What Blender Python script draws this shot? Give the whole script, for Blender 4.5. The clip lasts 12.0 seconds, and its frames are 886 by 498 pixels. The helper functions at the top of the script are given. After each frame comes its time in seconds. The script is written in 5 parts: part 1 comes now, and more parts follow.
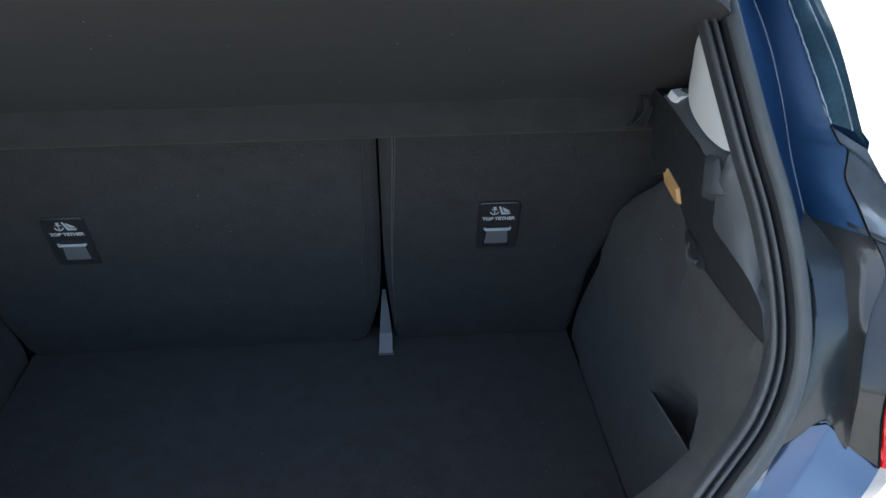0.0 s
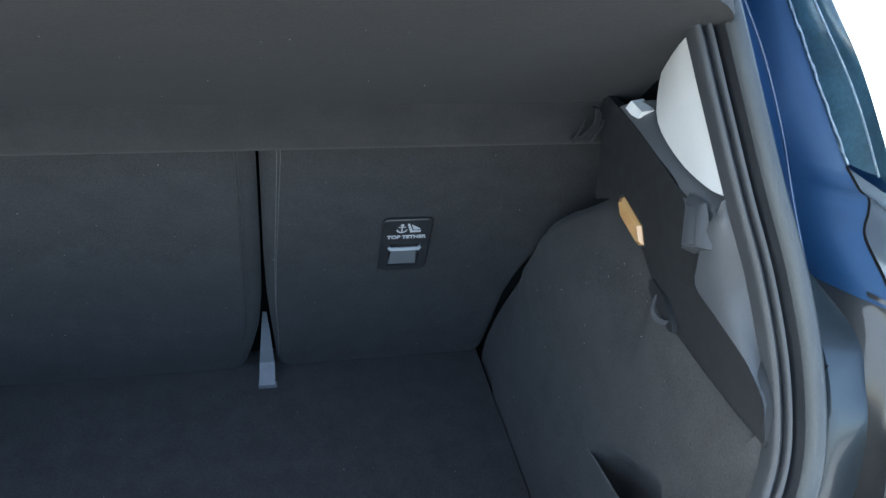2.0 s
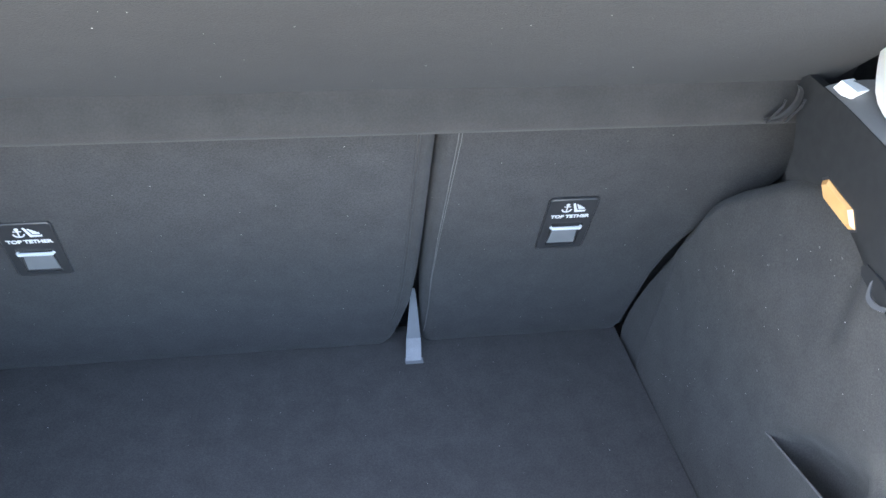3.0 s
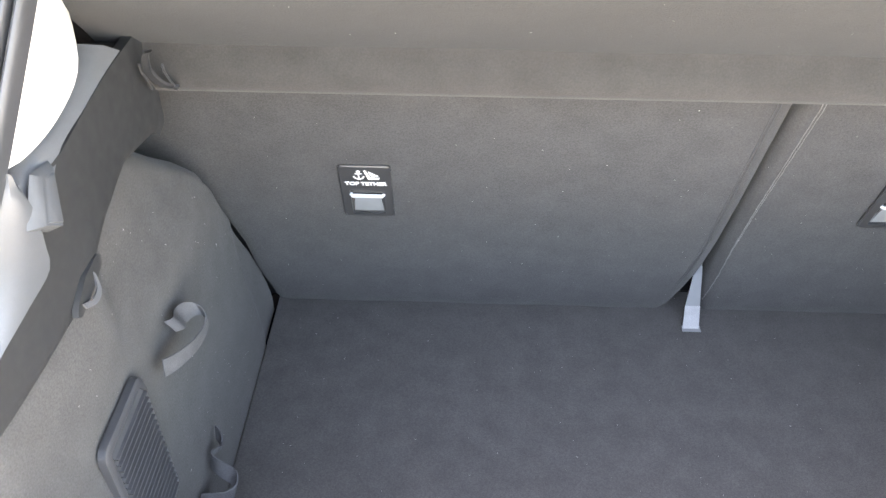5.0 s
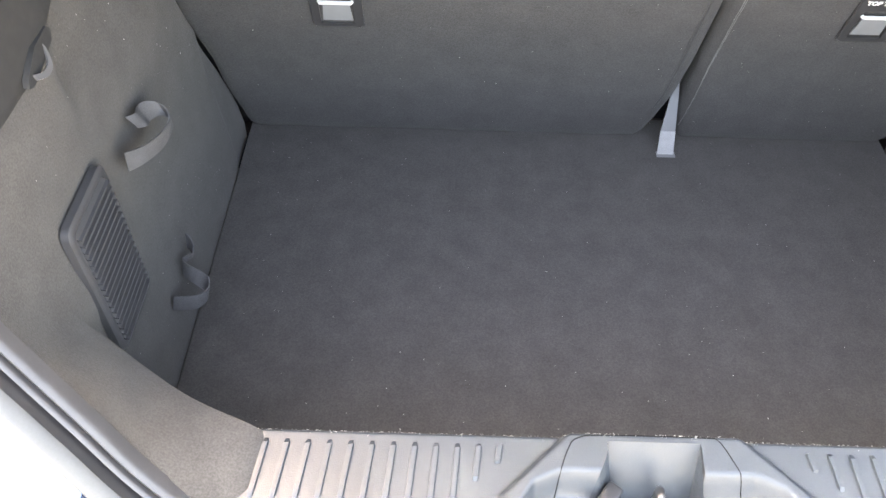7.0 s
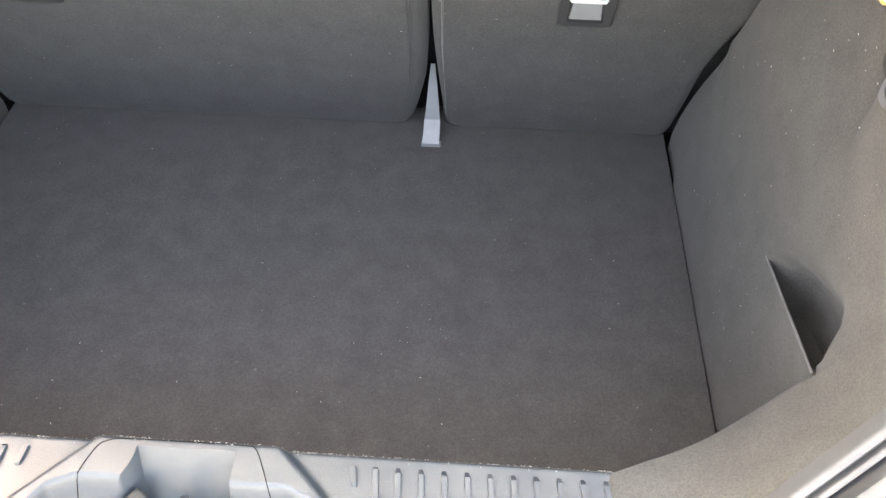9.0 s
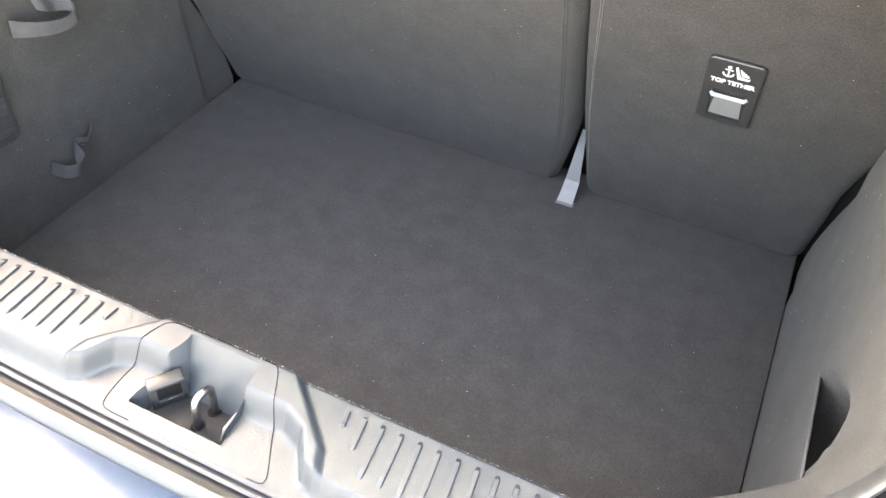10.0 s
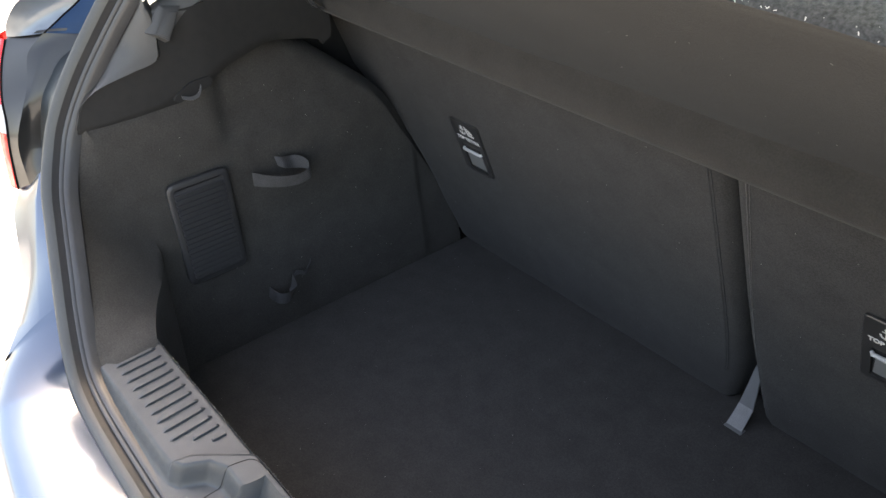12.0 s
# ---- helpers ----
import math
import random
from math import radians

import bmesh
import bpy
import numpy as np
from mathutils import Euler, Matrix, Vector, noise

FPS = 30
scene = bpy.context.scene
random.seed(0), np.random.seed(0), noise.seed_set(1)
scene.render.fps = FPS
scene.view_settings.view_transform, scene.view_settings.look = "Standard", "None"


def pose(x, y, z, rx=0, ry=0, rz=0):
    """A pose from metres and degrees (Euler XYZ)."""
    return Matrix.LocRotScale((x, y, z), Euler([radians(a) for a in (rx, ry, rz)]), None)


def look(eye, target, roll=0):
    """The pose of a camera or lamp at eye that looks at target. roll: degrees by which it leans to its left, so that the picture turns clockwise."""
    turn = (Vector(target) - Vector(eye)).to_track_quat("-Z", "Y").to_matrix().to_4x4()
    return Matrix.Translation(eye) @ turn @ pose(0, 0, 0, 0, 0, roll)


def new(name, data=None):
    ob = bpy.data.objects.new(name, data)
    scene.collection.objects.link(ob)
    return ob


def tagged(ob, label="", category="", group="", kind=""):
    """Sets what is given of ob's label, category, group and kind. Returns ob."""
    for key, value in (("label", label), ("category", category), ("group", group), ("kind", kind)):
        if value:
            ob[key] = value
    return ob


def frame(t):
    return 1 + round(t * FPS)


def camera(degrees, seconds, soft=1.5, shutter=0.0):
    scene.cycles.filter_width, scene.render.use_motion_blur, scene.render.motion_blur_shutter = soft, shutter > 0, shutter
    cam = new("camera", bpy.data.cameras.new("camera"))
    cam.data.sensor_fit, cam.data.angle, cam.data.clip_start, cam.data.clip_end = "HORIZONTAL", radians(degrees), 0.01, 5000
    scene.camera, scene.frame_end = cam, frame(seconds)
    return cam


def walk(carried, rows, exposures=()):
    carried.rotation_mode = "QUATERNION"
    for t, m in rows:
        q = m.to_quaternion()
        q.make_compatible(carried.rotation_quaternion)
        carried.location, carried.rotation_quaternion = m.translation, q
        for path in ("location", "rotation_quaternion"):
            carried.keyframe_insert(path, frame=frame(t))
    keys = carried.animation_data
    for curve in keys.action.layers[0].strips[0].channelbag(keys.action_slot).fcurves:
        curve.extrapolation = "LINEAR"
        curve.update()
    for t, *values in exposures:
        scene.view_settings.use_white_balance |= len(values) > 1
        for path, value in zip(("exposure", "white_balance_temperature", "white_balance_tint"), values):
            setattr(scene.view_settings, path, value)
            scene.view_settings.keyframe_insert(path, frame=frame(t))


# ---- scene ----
cam = camera(56.4, 12.0)
PATH = [
    (0, (0.166, -1.306, 1.565), (0.298, 0.427, 0.575), -0.1),
    (0.5, (0.151, -1.213, 1.569), (0.389, 0.512, 0.585), 1.2),
    (1, (0.122, -1.128, 1.554), (0.519, 0.559, 0.556), 2.9),
    (1.5, (0.152, -1.094, 1.554), (0.585, 0.567, 0.528), 4.0),
    (2, (0.156, -1.051, 1.536), (0.583, 0.577, 0.455), 5.3),
    (2.5, (0.091, -1.033, 1.533), (0.475, 0.573, 0.405), 4.9),
    (3, (0.009, -1.014, 1.54), (0.31, 0.592, 0.385), 3.2),
    (3.5, (-0.084, -0.995, 1.534), (0.15, 0.615, 0.371), 3.0),
    (3.7, (-0.08, -0.978, 1.544), (0.05, 0.622, 0.351), 1.1),
    (5.3, (-0.232, -0.995, 1.541), (-0.273, 0.537, 0.256), 0.7),
    (5.5, (-0.231, -1.001, 1.532), (-0.264, 0.509, 0.22), 1.1),
    (6, (-0.222, -1.026, 1.502), (-0.255, 0.406, 0.107), 0.9),
    (6.5, (-0.211, -1.041, 1.487), (-0.234, 0.34, 0.041), 1.3),
    (7, (-0.19, -1.044, 1.476), (-0.195, 0.31, 0.004), 1.5),
    (7.5, (-0.143, -1.039, 1.464), (-0.046, 0.304, -0.015), 3.1),
    (7.7, (-0.113, -1.04, 1.461), (0.038, 0.295, -0.02), 3.9),
    (9.3, (0.289, -0.985, 1.435), (0.093, 0.334, -0.055), 0.9),
    (9.5, (0.321, -0.988, 1.425), (0.013, 0.321, -0.056), 1.7),
    (10, (0.388, -1.066, 1.45), (-0.194, 0.29, 0.099), 3.8),
    (10.5, (0.476, -1.065, 1.491), (-0.304, 0.264, 0.217), 5.3),
    (11, (0.579, -0.972, 1.512), (-0.555, 0.147, 0.303), 1.1),
    (11.3, (0.584, -0.934, 1.542), (-0.685, 0.108, 0.4), -0.7),
    (11.5, (0.572, -0.9, 1.542), (-0.741, 0.104, 0.416), -2.7),
    (12, (0.58, -0.887, 1.53), (-0.742, 0.125, 0.422), -3.0),
]
EXPOSURES = [(0.0, 2.35, 6500, 6), (0.5, 2.55, 6350, 4), (1.0, 2.75, 6350, 5), (1.5, 2.8, 6300, 3), (2.0, 3.1, 6350, 3), (2.5, 4.0, 6500, 7), (3.0, 4.6, 6700, 9), (3.5, 5.3, 7300, 8), (5.5, 5.4, 9000, 16), (7.0, 5.2, 9600, 16), (9.5, 5.15, 10000, 14), (10.0, 5.2, 10000, 14), (10.5, 4.8, 9600, 14), (11.0, 4.15, 9200, 15), (11.5, 2.72, 8800, 13), (12.0, 3.15, 8800, 13)]

walk(cam, [(t, look(eye, target, roll)) for t, eye, target, roll in PATH], EXPOSURES)

# ---------------------------------------------------------------- world and light
world = bpy.data.worlds.new("sky")
scene.world = world
world.use_nodes = True
wn = world.node_tree
sky = wn.nodes.new("ShaderNodeTexSky")
sky.sky_type = "NISHITA"
sky.sun_disc = False
SUN_AZ, SUN_EL = 320.0, 52.0          # compass degrees, +y is 0, clockwise
sky.sun_elevation, sky.sun_rotation = radians(SUN_EL), radians(SUN_AZ)
sky.air_density, sky.dust_density = 1.0, 4.0
wn.links.new(sky.outputs[0], wn.nodes["Background"].inputs[0])
wn.nodes["Background"].inputs[1].default_value = 0.15
sun = new("sun", bpy.data.lights.new("sun", "SUN"))
sun.data.energy, sun.data.angle, sun.data.color = 4.5, radians(0.6), (1.0, 0.985, 0.96)
sd = Vector((math.sin(radians(SUN_AZ)) * math.cos(radians(SUN_EL)), math.cos(radians(SUN_AZ)) * math.cos(radians(SUN_EL)), math.sin(radians(SUN_EL))))
sun.matrix_world = look(sd * 10, (0, 0, 0))

# ---------------------------------------------------------------- materials


def mat(name, color, rough=0.6, metal=0.0, vary=0.15, big=6.0, grain=0.0, grain_scale=900.0, bump=0.0, bump_scale=900.0,
        spec=0.5, coat=0.0, sheen=0.0, rough_vary=0.0, kind="noise"):
    m = bpy.data.materials.new(name)
    m.use_nodes = True
    nt = m.node_tree
    b = nt.nodes["Principled BSDF"]
    b.inputs["Roughness"].default_value = rough
    b.inputs["Metallic"].default_value = metal
    b.inputs["Specular IOR Level"].default_value = spec
    b.inputs["Coat Weight"].default_value = coat
    b.inputs["Coat Roughness"].default_value = 0.05
    b.inputs["Sheen Weight"].default_value = sheen
    b.inputs["Sheen Roughness"].default_value = 0.6
    co = nt.nodes.new("ShaderNodeTexCoord").outputs["Object"]

    def tex(scale, detail):
        n = nt.nodes.new("ShaderNodeTexNoise")
        n.inputs["Scale"].default_value, n.inputs["Detail"].default_value = scale, detail
        nt.links.new(co, n.inputs["Vector"])
        return n.outputs["Fac"]

    def mix(a, fac, amount, lo, hi):
        r = nt.nodes.new("ShaderNodeMapRange")
        r.inputs["From Min"].default_value, r.inputs["From Max"].default_value = 0.3, 0.7
        r.inputs["To Min"].default_value, r.inputs["To Max"].default_value = lo, hi
        nt.links.new(fac, r.inputs["Value"])
        x = nt.nodes.new("ShaderNodeMix")
        x.data_type, x.blend_type = "RGBA", "MULTIPLY"
        x.inputs["Factor"].default_value = amount
        if isinstance(a, tuple):
            x.inputs["A"].default_value = a
        else:
            nt.links.new(a, x.inputs["A"])
        nt.links.new(r.outputs[0], x.inputs["B"])
        return x.outputs["Result"]

    c = mix((*color, 1), tex(big, 5), 1.0, 1 - vary, 1 + vary)
    if grain:
        c = mix(c, tex(grain_scale, 2), 1.0, 1 - grain, 1 + grain)
    nt.links.new(c, b.inputs["Base Color"])
    if rough_vary:
        r = nt.nodes.new("ShaderNodeMapRange")
        r.inputs["From Min"].default_value, r.inputs["From Max"].default_value = 0.3, 0.7
        r.inputs["To Min"].default_value, r.inputs["To Max"].default_value = rough - rough_vary, rough + rough_vary
        nt.links.new(tex(big * 7, 6), r.inputs["Value"])
        nt.links.new(r.outputs[0], b.inputs["Roughness"])
    if bump:
        p = nt.nodes.new("ShaderNodeBump")
        p.inputs["Strength"].default_value, p.inputs["Distance"].default_value = bump, 0.002
        if kind == "cells":
            v = nt.nodes.new("ShaderNodeTexVoronoi")
            v.inputs["Scale"].default_value = bump_scale
            nt.links.new(co, v.inputs["Vector"])
            nt.links.new(v.outputs["Distance"], p.inputs["Height"])
        else:
            nt.links.new(tex(bump_scale, 4), p.inputs["Height"])
        nt.links.new(p.outputs[0], b.inputs["Normal"])
    return m


def fibre(name, color, grain=0.34, vary=0.09):
    """Needle-felt carpet: dark fibres, speckle and soft wear."""
    return mat(name, color, 0.95, 0, vary, 26, grain, 520, 0.25, 600, 0.12, 0, 0.06)


CARPET = fibre("boot carpet felt", (0.047, 0.0455, 0.043), 0.22, 0.12)
FLOOR_FELT = fibre("boot floor felt", (0.0550, 0.0522, 0.0500), 0.20, 0.11)
SEAT_FELT = fibre("seat back felt", (0.0345, 0.0335, 0.033), 0.28, 0.12)
# shelf felt in three tones, light painted in: shaded underside, lit lip, lit top
SHELF_SHADED = fibre("shelf felt, shaded underside", (0.0100, 0.0096, 0.0090), 0.3, 0.14)
SHELF_LIP_LIT = fibre("shelf felt, lit lip", (0.026, 0.0247, 0.0230), 0.14, 0.12)
SHELF_LIT = fibre("shelf felt, lit rear and top", (0.030, 0.032, 0.033), 0.42, 0.12)
SILL = mat("grained grey sill plastic", (0.0317, 0.0388, 0.0451), 0.42, 0, 0.1, 14, 0.14, 1500, 0.11, 1100, 0.5, rough_vary=0.08, kind="cells")
BLACK_PL = mat("grained black plastic", (0.016, 0.017, 0.019), 0.5, 0, 0.15, 10, 0.1, 1500, 0.06, 1500, 0.5, rough_vary=0.08, kind="cells")
BLOCK_PL = mat("satin dark grey plastic", (0.024, 0.025, 0.027), 0.32, 0, 0.1, 30, 0.05, 900, 0.04, 900, 0.5)
FLOOR_PL = mat("dull black plastic", (0.019, 0.019, 0.020), 0.7, 0, 0.2, 40, 0.2, 900, 0.1, 900, 0.2)
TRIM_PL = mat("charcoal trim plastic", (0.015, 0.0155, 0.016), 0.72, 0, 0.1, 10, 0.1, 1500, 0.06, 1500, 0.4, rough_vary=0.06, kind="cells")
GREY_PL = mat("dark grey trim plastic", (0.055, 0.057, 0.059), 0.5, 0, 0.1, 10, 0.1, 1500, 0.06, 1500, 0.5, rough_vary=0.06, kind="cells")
GLOSS_BLACK = mat("satin black plastic", (0.027, 0.027, 0.028), 0.34, 0, 0.1, 30, 0, 900, 0, 900, 0.5)
PIANO = mat("black lamp surround plastic", (0.010, 0.0105, 0.0115), 0.42, 0, 0.15, 5, 0.05, 400, 0.03, 60, 0.4, 0.55, rough_vary=0.05)
RUBBER = mat("black rubber seal", (0.038, 0.039, 0.041), 0.38, 0, 0.12, 18, 0.05, 500, 0.04, 300, 0.5)
RUBBER_GREY = mat("greyed rubber lip", (0.044, 0.048, 0.049), 0.45, 0, 0.12, 14, 0.05, 500, 0.04, 300, 0.5)
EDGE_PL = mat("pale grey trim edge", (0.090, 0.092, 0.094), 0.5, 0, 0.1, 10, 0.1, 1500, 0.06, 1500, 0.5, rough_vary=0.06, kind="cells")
BLUE = mat("dark blue metallic paint", (0.013, 0.036, 0.080), 0.34, 0.55, 0.12, 5, 0.12, 2500, 0.0, 900, 0.5, 1.0)
BLUE.node_tree.nodes["Principled BSDF"].inputs["Coat IOR"].default_value = 2.0
BLUE.node_tree.nodes["Principled BSDF"].inputs["Coat Roughness"].default_value = 0.14
JAMB_BLUE = mat("unpolished dark blue paint", (0.007, 0.034, 0.088), 0.5, 0.35, 0.12, 5, 0.12, 2500, 0.0, 900, 0.3, 0.08)
JAMB_BLUE.node_tree.nodes["Principled BSDF"].inputs["Coat Roughness"].default_value = 0.3
GUTTER = mat("blue paint under milky sealant", (0.022, 0.052, 0.074), 0.30, 0.1, 0.3, 25, 0.2, 300, 0.25, 90, 0.5, 0.6)
TEAL = mat("dull teal-blue underbody paint", (0.011, 0.018, 0.023), 0.36, 0.15, 0.15, 8, 0.15, 900, 0.02, 300, 0.5, 0.4)
CREAM = mat("pale grey pillar trim", (0.62, 0.61, 0.58), 0.75, 0, 0.05, 8, 0.05, 900, 0.1, 900, 0.3)
CHROME = mat("worn bright steel", (0.26, 0.26, 0.27), 0.34, 1.0, 0.06, 60)
PALE = mat("pale grey plastic, also bar reflection", (0.42, 0.43, 0.44), 0.35, 0, 0.06, 30)
FLAP = mat("grey flap plastic", (0.145, 0.15, 0.155), 0.35, 0, 0.08, 40)
STRAP_END = mat("pale grey folded webbing", (0.20, 0.20, 0.205), 0.5, 0, 0.1, 60, 0.2, 1500, 0.3, 1500, 0.4)
STRAP = mat("grey woven strap", (0.068, 0.068, 0.070), 0.8, 0, 0.15, 60, 0.3, 1500, 0.4, 1500, 0.2)
KNOB_PL = mat("grey knob plastic", (0.12, 0.125, 0.125), 0.5, 0, 0.08, 30, 0.05, 900, 0.1, 900, 0.4)
THREAD = mat("grey stitching thread", (0.10, 0.097, 0.096), 0.8, 0, 0.2, 60)
DARK_THREAD = mat("dark stitching thread", (0.035, 0.035, 0.037), 0.8, 0, 0.2, 60)
WHITE = mat("white print", (0.55, 0.55, 0.545), 0.6, 0, 0.05, 60)
LINT = mat("pale lint", (0.33, 0.325, 0.30), 0.9, 0, 0.3, 40)
# near-black for real joints, and for gaps whose shade is in the colour
DARK = mat("near-black of joints and shaded gaps", (0.006, 0.006, 0.007), 0.9, 0, 0.2, 20, spec=0.08)
SEAM = mat("clear sealant and edge highlight", (0.16, 0.20, 0.24), 0.35, 0.2, 0.3, 20, 0.2, 200, 0.3, 120)
GRAVEL = mat("pale sunlit gravel paving", (0.23, 0.230, 0.228), 0.9, 0, 0.25, 0.6, 0.45, 26, 0.8, 40, 0.2)
ROOF_LINING = mat("pale roof lining", (0.5, 0.49, 0.46), 0.9, 0, 0.06, 8, 0.1, 700, 0.1, 500, 0.2)


def lens(name, color, rough=0.12):
    m = mat(name, color, rough, 0, 0.1, 30, 0, 900, 0.15, 180, 0.6, 0.5)
    m.node_tree.nodes["Principled BSDF"].inputs["Transmission Weight"].default_value = 0.35
    return m


RED = lens("red lamp lens", (0.75, 0.012, 0.012))
CLEAR_LENS = mat("smoked lamp lens", (0.110, 0.135, 0.165), 0.22, 0.2, 0.3, 12, 0, 900, 0.1, 60, 0.6, 0.5)
AMBER = lens("amber lamp lens", (0.95, 0.52, 0.20))
GLASS = mat("tinted car glass", (0.45, 0.50, 0.49), 0.02, 0, 0.02, 5)
GLASS.node_tree.nodes["Principled BSDF"].inputs["Transmission Weight"].default_value = 1.0

# ---------------------------------------------------------------- mesh helpers


def mesh(name, verts, faces, material, parent=None, label="", sharp=38.0):
    me = bpy.data.meshes.new(name)
    me.from_pydata([tuple(v) for v in verts], [], faces)
    me.validate()
    b = bmesh.new()
    b.from_mesh(me)
    bmesh.ops.recalc_face_normals(b, faces=b.faces)
    b.to_mesh(me)
    b.free()
    me.polygons.foreach_set("use_smooth", [True] * len(me.polygons))
    me.set_sharp_from_angle(angle=radians(sharp))
    me.materials.append(material)
    ob = new(name, me)
    if parent is not None:
        ob.parent = parent
    if label:
        tagged(ob, label)
    return ob


def part(name, bm, material, parent, label="", sharp=38.0):
    me = bpy.data.meshes.new(name)
    bmesh.ops.recalc_face_normals(bm, faces=bm.faces)
    bm.to_mesh(me)
    bm.free()
    me.polygons.foreach_set("use_smooth", [True] * len(me.polygons))
    me.set_sharp_from_angle(angle=radians(sharp))
    me.materials.append(material)
    ob = new(name, me)
    if parent is not None:
        ob.parent = parent
    if label:
        tagged(ob, label)
    return ob


def thing(name, label, category, group="", kind="", at=(0, 0, 0)):
    ob = new(name)
    ob.location = at
    ob.empty_display_size = 0.05
    return tagged(ob, label, category, group, kind)


def grid_faces(nu, nv, closed_u=False, closed_v=False):
    f = []
    for i in range(nu if closed_u else nu - 1):
        for j in range(nv if closed_v else nv - 1):
            a, b = i * nv + j, ((i + 1) % nu) * nv + j
            c, d = ((i + 1) % nu) * nv + (j + 1) % nv, i * nv + (j + 1) % nv
            f.append((a, b, c, d))
    return f


def spline(pts, n):
    """Points along a Catmull-Rom curve through pts, evenly spaced by length."""
    p = [Vector(q) for q in pts]
    p = [p[0] * 2 - p[1]] + p + [p[-1] * 2 - p[-2]]
    fine = []
    for i in range(1, len(p) - 2):
        for k in range(24):
            t = k / 24
            fine.append(0.5 * (2 * p[i] + (p[i + 1] - p[i - 1]) * t + (2 * p[i - 1] - 5 * p[i] + 4 * p[i + 1] - p[i + 2]) * t * t
                               + (3 * p[i] - p[i - 1] - 3 * p[i + 1] + p[i + 2]) * t ** 3))
    fine.append(p[-2].copy())
    d = [0.0]
    for a, b in zip(fine, fine[1:]):
        d.append(d[-1] + (b - a).length)
    out, j = [], 0
    for k in range(n):
        s = d[-1] * k / (n - 1)
        while j < len(d) - 2 and d[j + 1] < s:
            j += 1
        u = (s - d[j]) / max(d[j + 1] - d[j], 1e-9)
        out.append(fine[j].lerp(fine[j + 1], min(max(u, 0), 1)))
    return out


def smooth(e0, e1, x):
    t = min(max((x - e0) / (e1 - e0), 0), 1)
    return t * t * (3 - 2 * t)


def lerp(x, xs, ys):
    return float(np.interp(x, xs, ys))


def box_bm(sx, sy, sz, m=None, bevel=0.0, seg=2):
    bm = bmesh.new()
    bmesh.ops.create_cube(bm, size=1, matrix=Matrix.Diagonal((sx, sy, sz, 1)))
    if bevel:
        bmesh.ops.bevel(bm, geom=bm.edges[:], offset=bevel, segments=seg, profile=0.5, affect="EDGES")
    if m is not None:
        bmesh.ops.transform(bm, matrix=m, verts=bm.verts)
    return bm


def tube(pts, r, sides=8, flat=1.0, up=(0, 0, 1), caps=True):
    """Vertices and faces of a tube along pts; r is a number or a list; flat squashes it across 'up'."""
    pts = [Vector(p) for p in pts]
    n = len(pts)
    rs = r if isinstance(r, (list, tuple)) else [r] * n
    v, f = [], []
    for i, p in enumerate(pts):
        t = (pts[min(i + 1, n - 1)] - pts[max(i - 1, 0)]).normalized()
        a = t.cross(Vector(up))
        if a.length < 1e-3:
            a = t.cross(Vector((1, 0, 0)))
        a.normalize()
        b = a.cross(t)
        for k in range(sides):
            w = 2 * math.pi * k / sides
            v.append(p + a * (math.cos(w) * rs[i]) + b * (math.sin(w) * rs[i] * flat))
    f = grid_faces(n, sides, False, True)
    if caps:
        f.append(tuple(range(sides)))
        f.append(tuple((n - 1) * sides + k for k in range(sides)))
    return v, f


def ribbon(pts, wide, thick, normal=None):
    """A flat band along pts; wide is a list of vectors from the middle to one edge."""
    v, n = [], len(pts)
    for i, p in enumerate(pts):
        p = Vector(p)
        w = Vector(wide[i]) if isinstance(wide, list) else Vector(wide)
        t = (Vector(pts[min(i + 1, n - 1)]) - Vector(pts[max(i - 1, 0)])).normalized()
        q = t.cross(w).normalized() * thick / 2
        v += [p - w - q, p + w - q, p + w + q, p - w + q]
    f = grid_faces(n, 4, False, True)
    f += [(0, 1, 2, 3), tuple((n - 1) * 4 + k for k in range(4))]
    return v, f


def shell(rows, thick, away):
    """Closes a grid of points (rows of equal length) into a body of that thickness; away(p) is the direction of its back."""
    nu, nv = len(rows), len(rows[0])
    front = [Vector(p) for r in rows for p in r]
    back = [p + Vector(away(p)) * thick for p in front]
    m = nu * nv
    f = grid_faces(nu, nv) + [tuple(m + k for k in q[::-1]) for q in grid_faces(nu, nv)]
    edge = [j for j in range(nv)] + [i * nv + nv - 1 for i in range(1, nu)] + [(nu - 1) * nv + j for j in range(nv - 2, -1, -1)] + [i * nv for i in range(nu - 2, 0, -1)]
    for a, b in zip(edge, edge[1:] + edge[:1]):
        f.append((a, b, m + b, m + a))
    return front + back, f


# ---------------------------------------------------------------- main measures
FLOOR = 0.62                       # top of the boot floor
SEAT_LEAN = 0.366                  # seat backs lean over the boot by this much per metre of height
PROFILE_Z = (0.70, 0.78, 0.88, 0.98, 1.08, 1.22, 1.35, 1.47)
PROFILE_Y = (-0.770, -0.753, -0.716, -0.677, -0.626, -0.518, -0.419, -0.330)


def gate_y(z):
    """The tailgate opening seen from the side."""
    return lerp(z, PROFILE_Z, PROFILE_Y)


RIM = [(0, 0.782), (0.12, 0.783), (0.24, 0.786), (0.33, 0.793), (0.378, 0.809), (0.425, 0.853), (0.465, 0.905), (0.502, 0.952), (0.529, 0.987),
       (0.547, 1.022), (0.555, 1.06), (0.556, 1.11), (0.55, 1.165), (0.537, 1.22), (0.523, 1.285), (0.509, 1.35), (0.490, 1.41), (0.44, 1.45), (0.30, 1.463), (0, 1.468)]
RIM_HALF = spline([(x, gate_y(z), z) for x, z in RIM], 150)


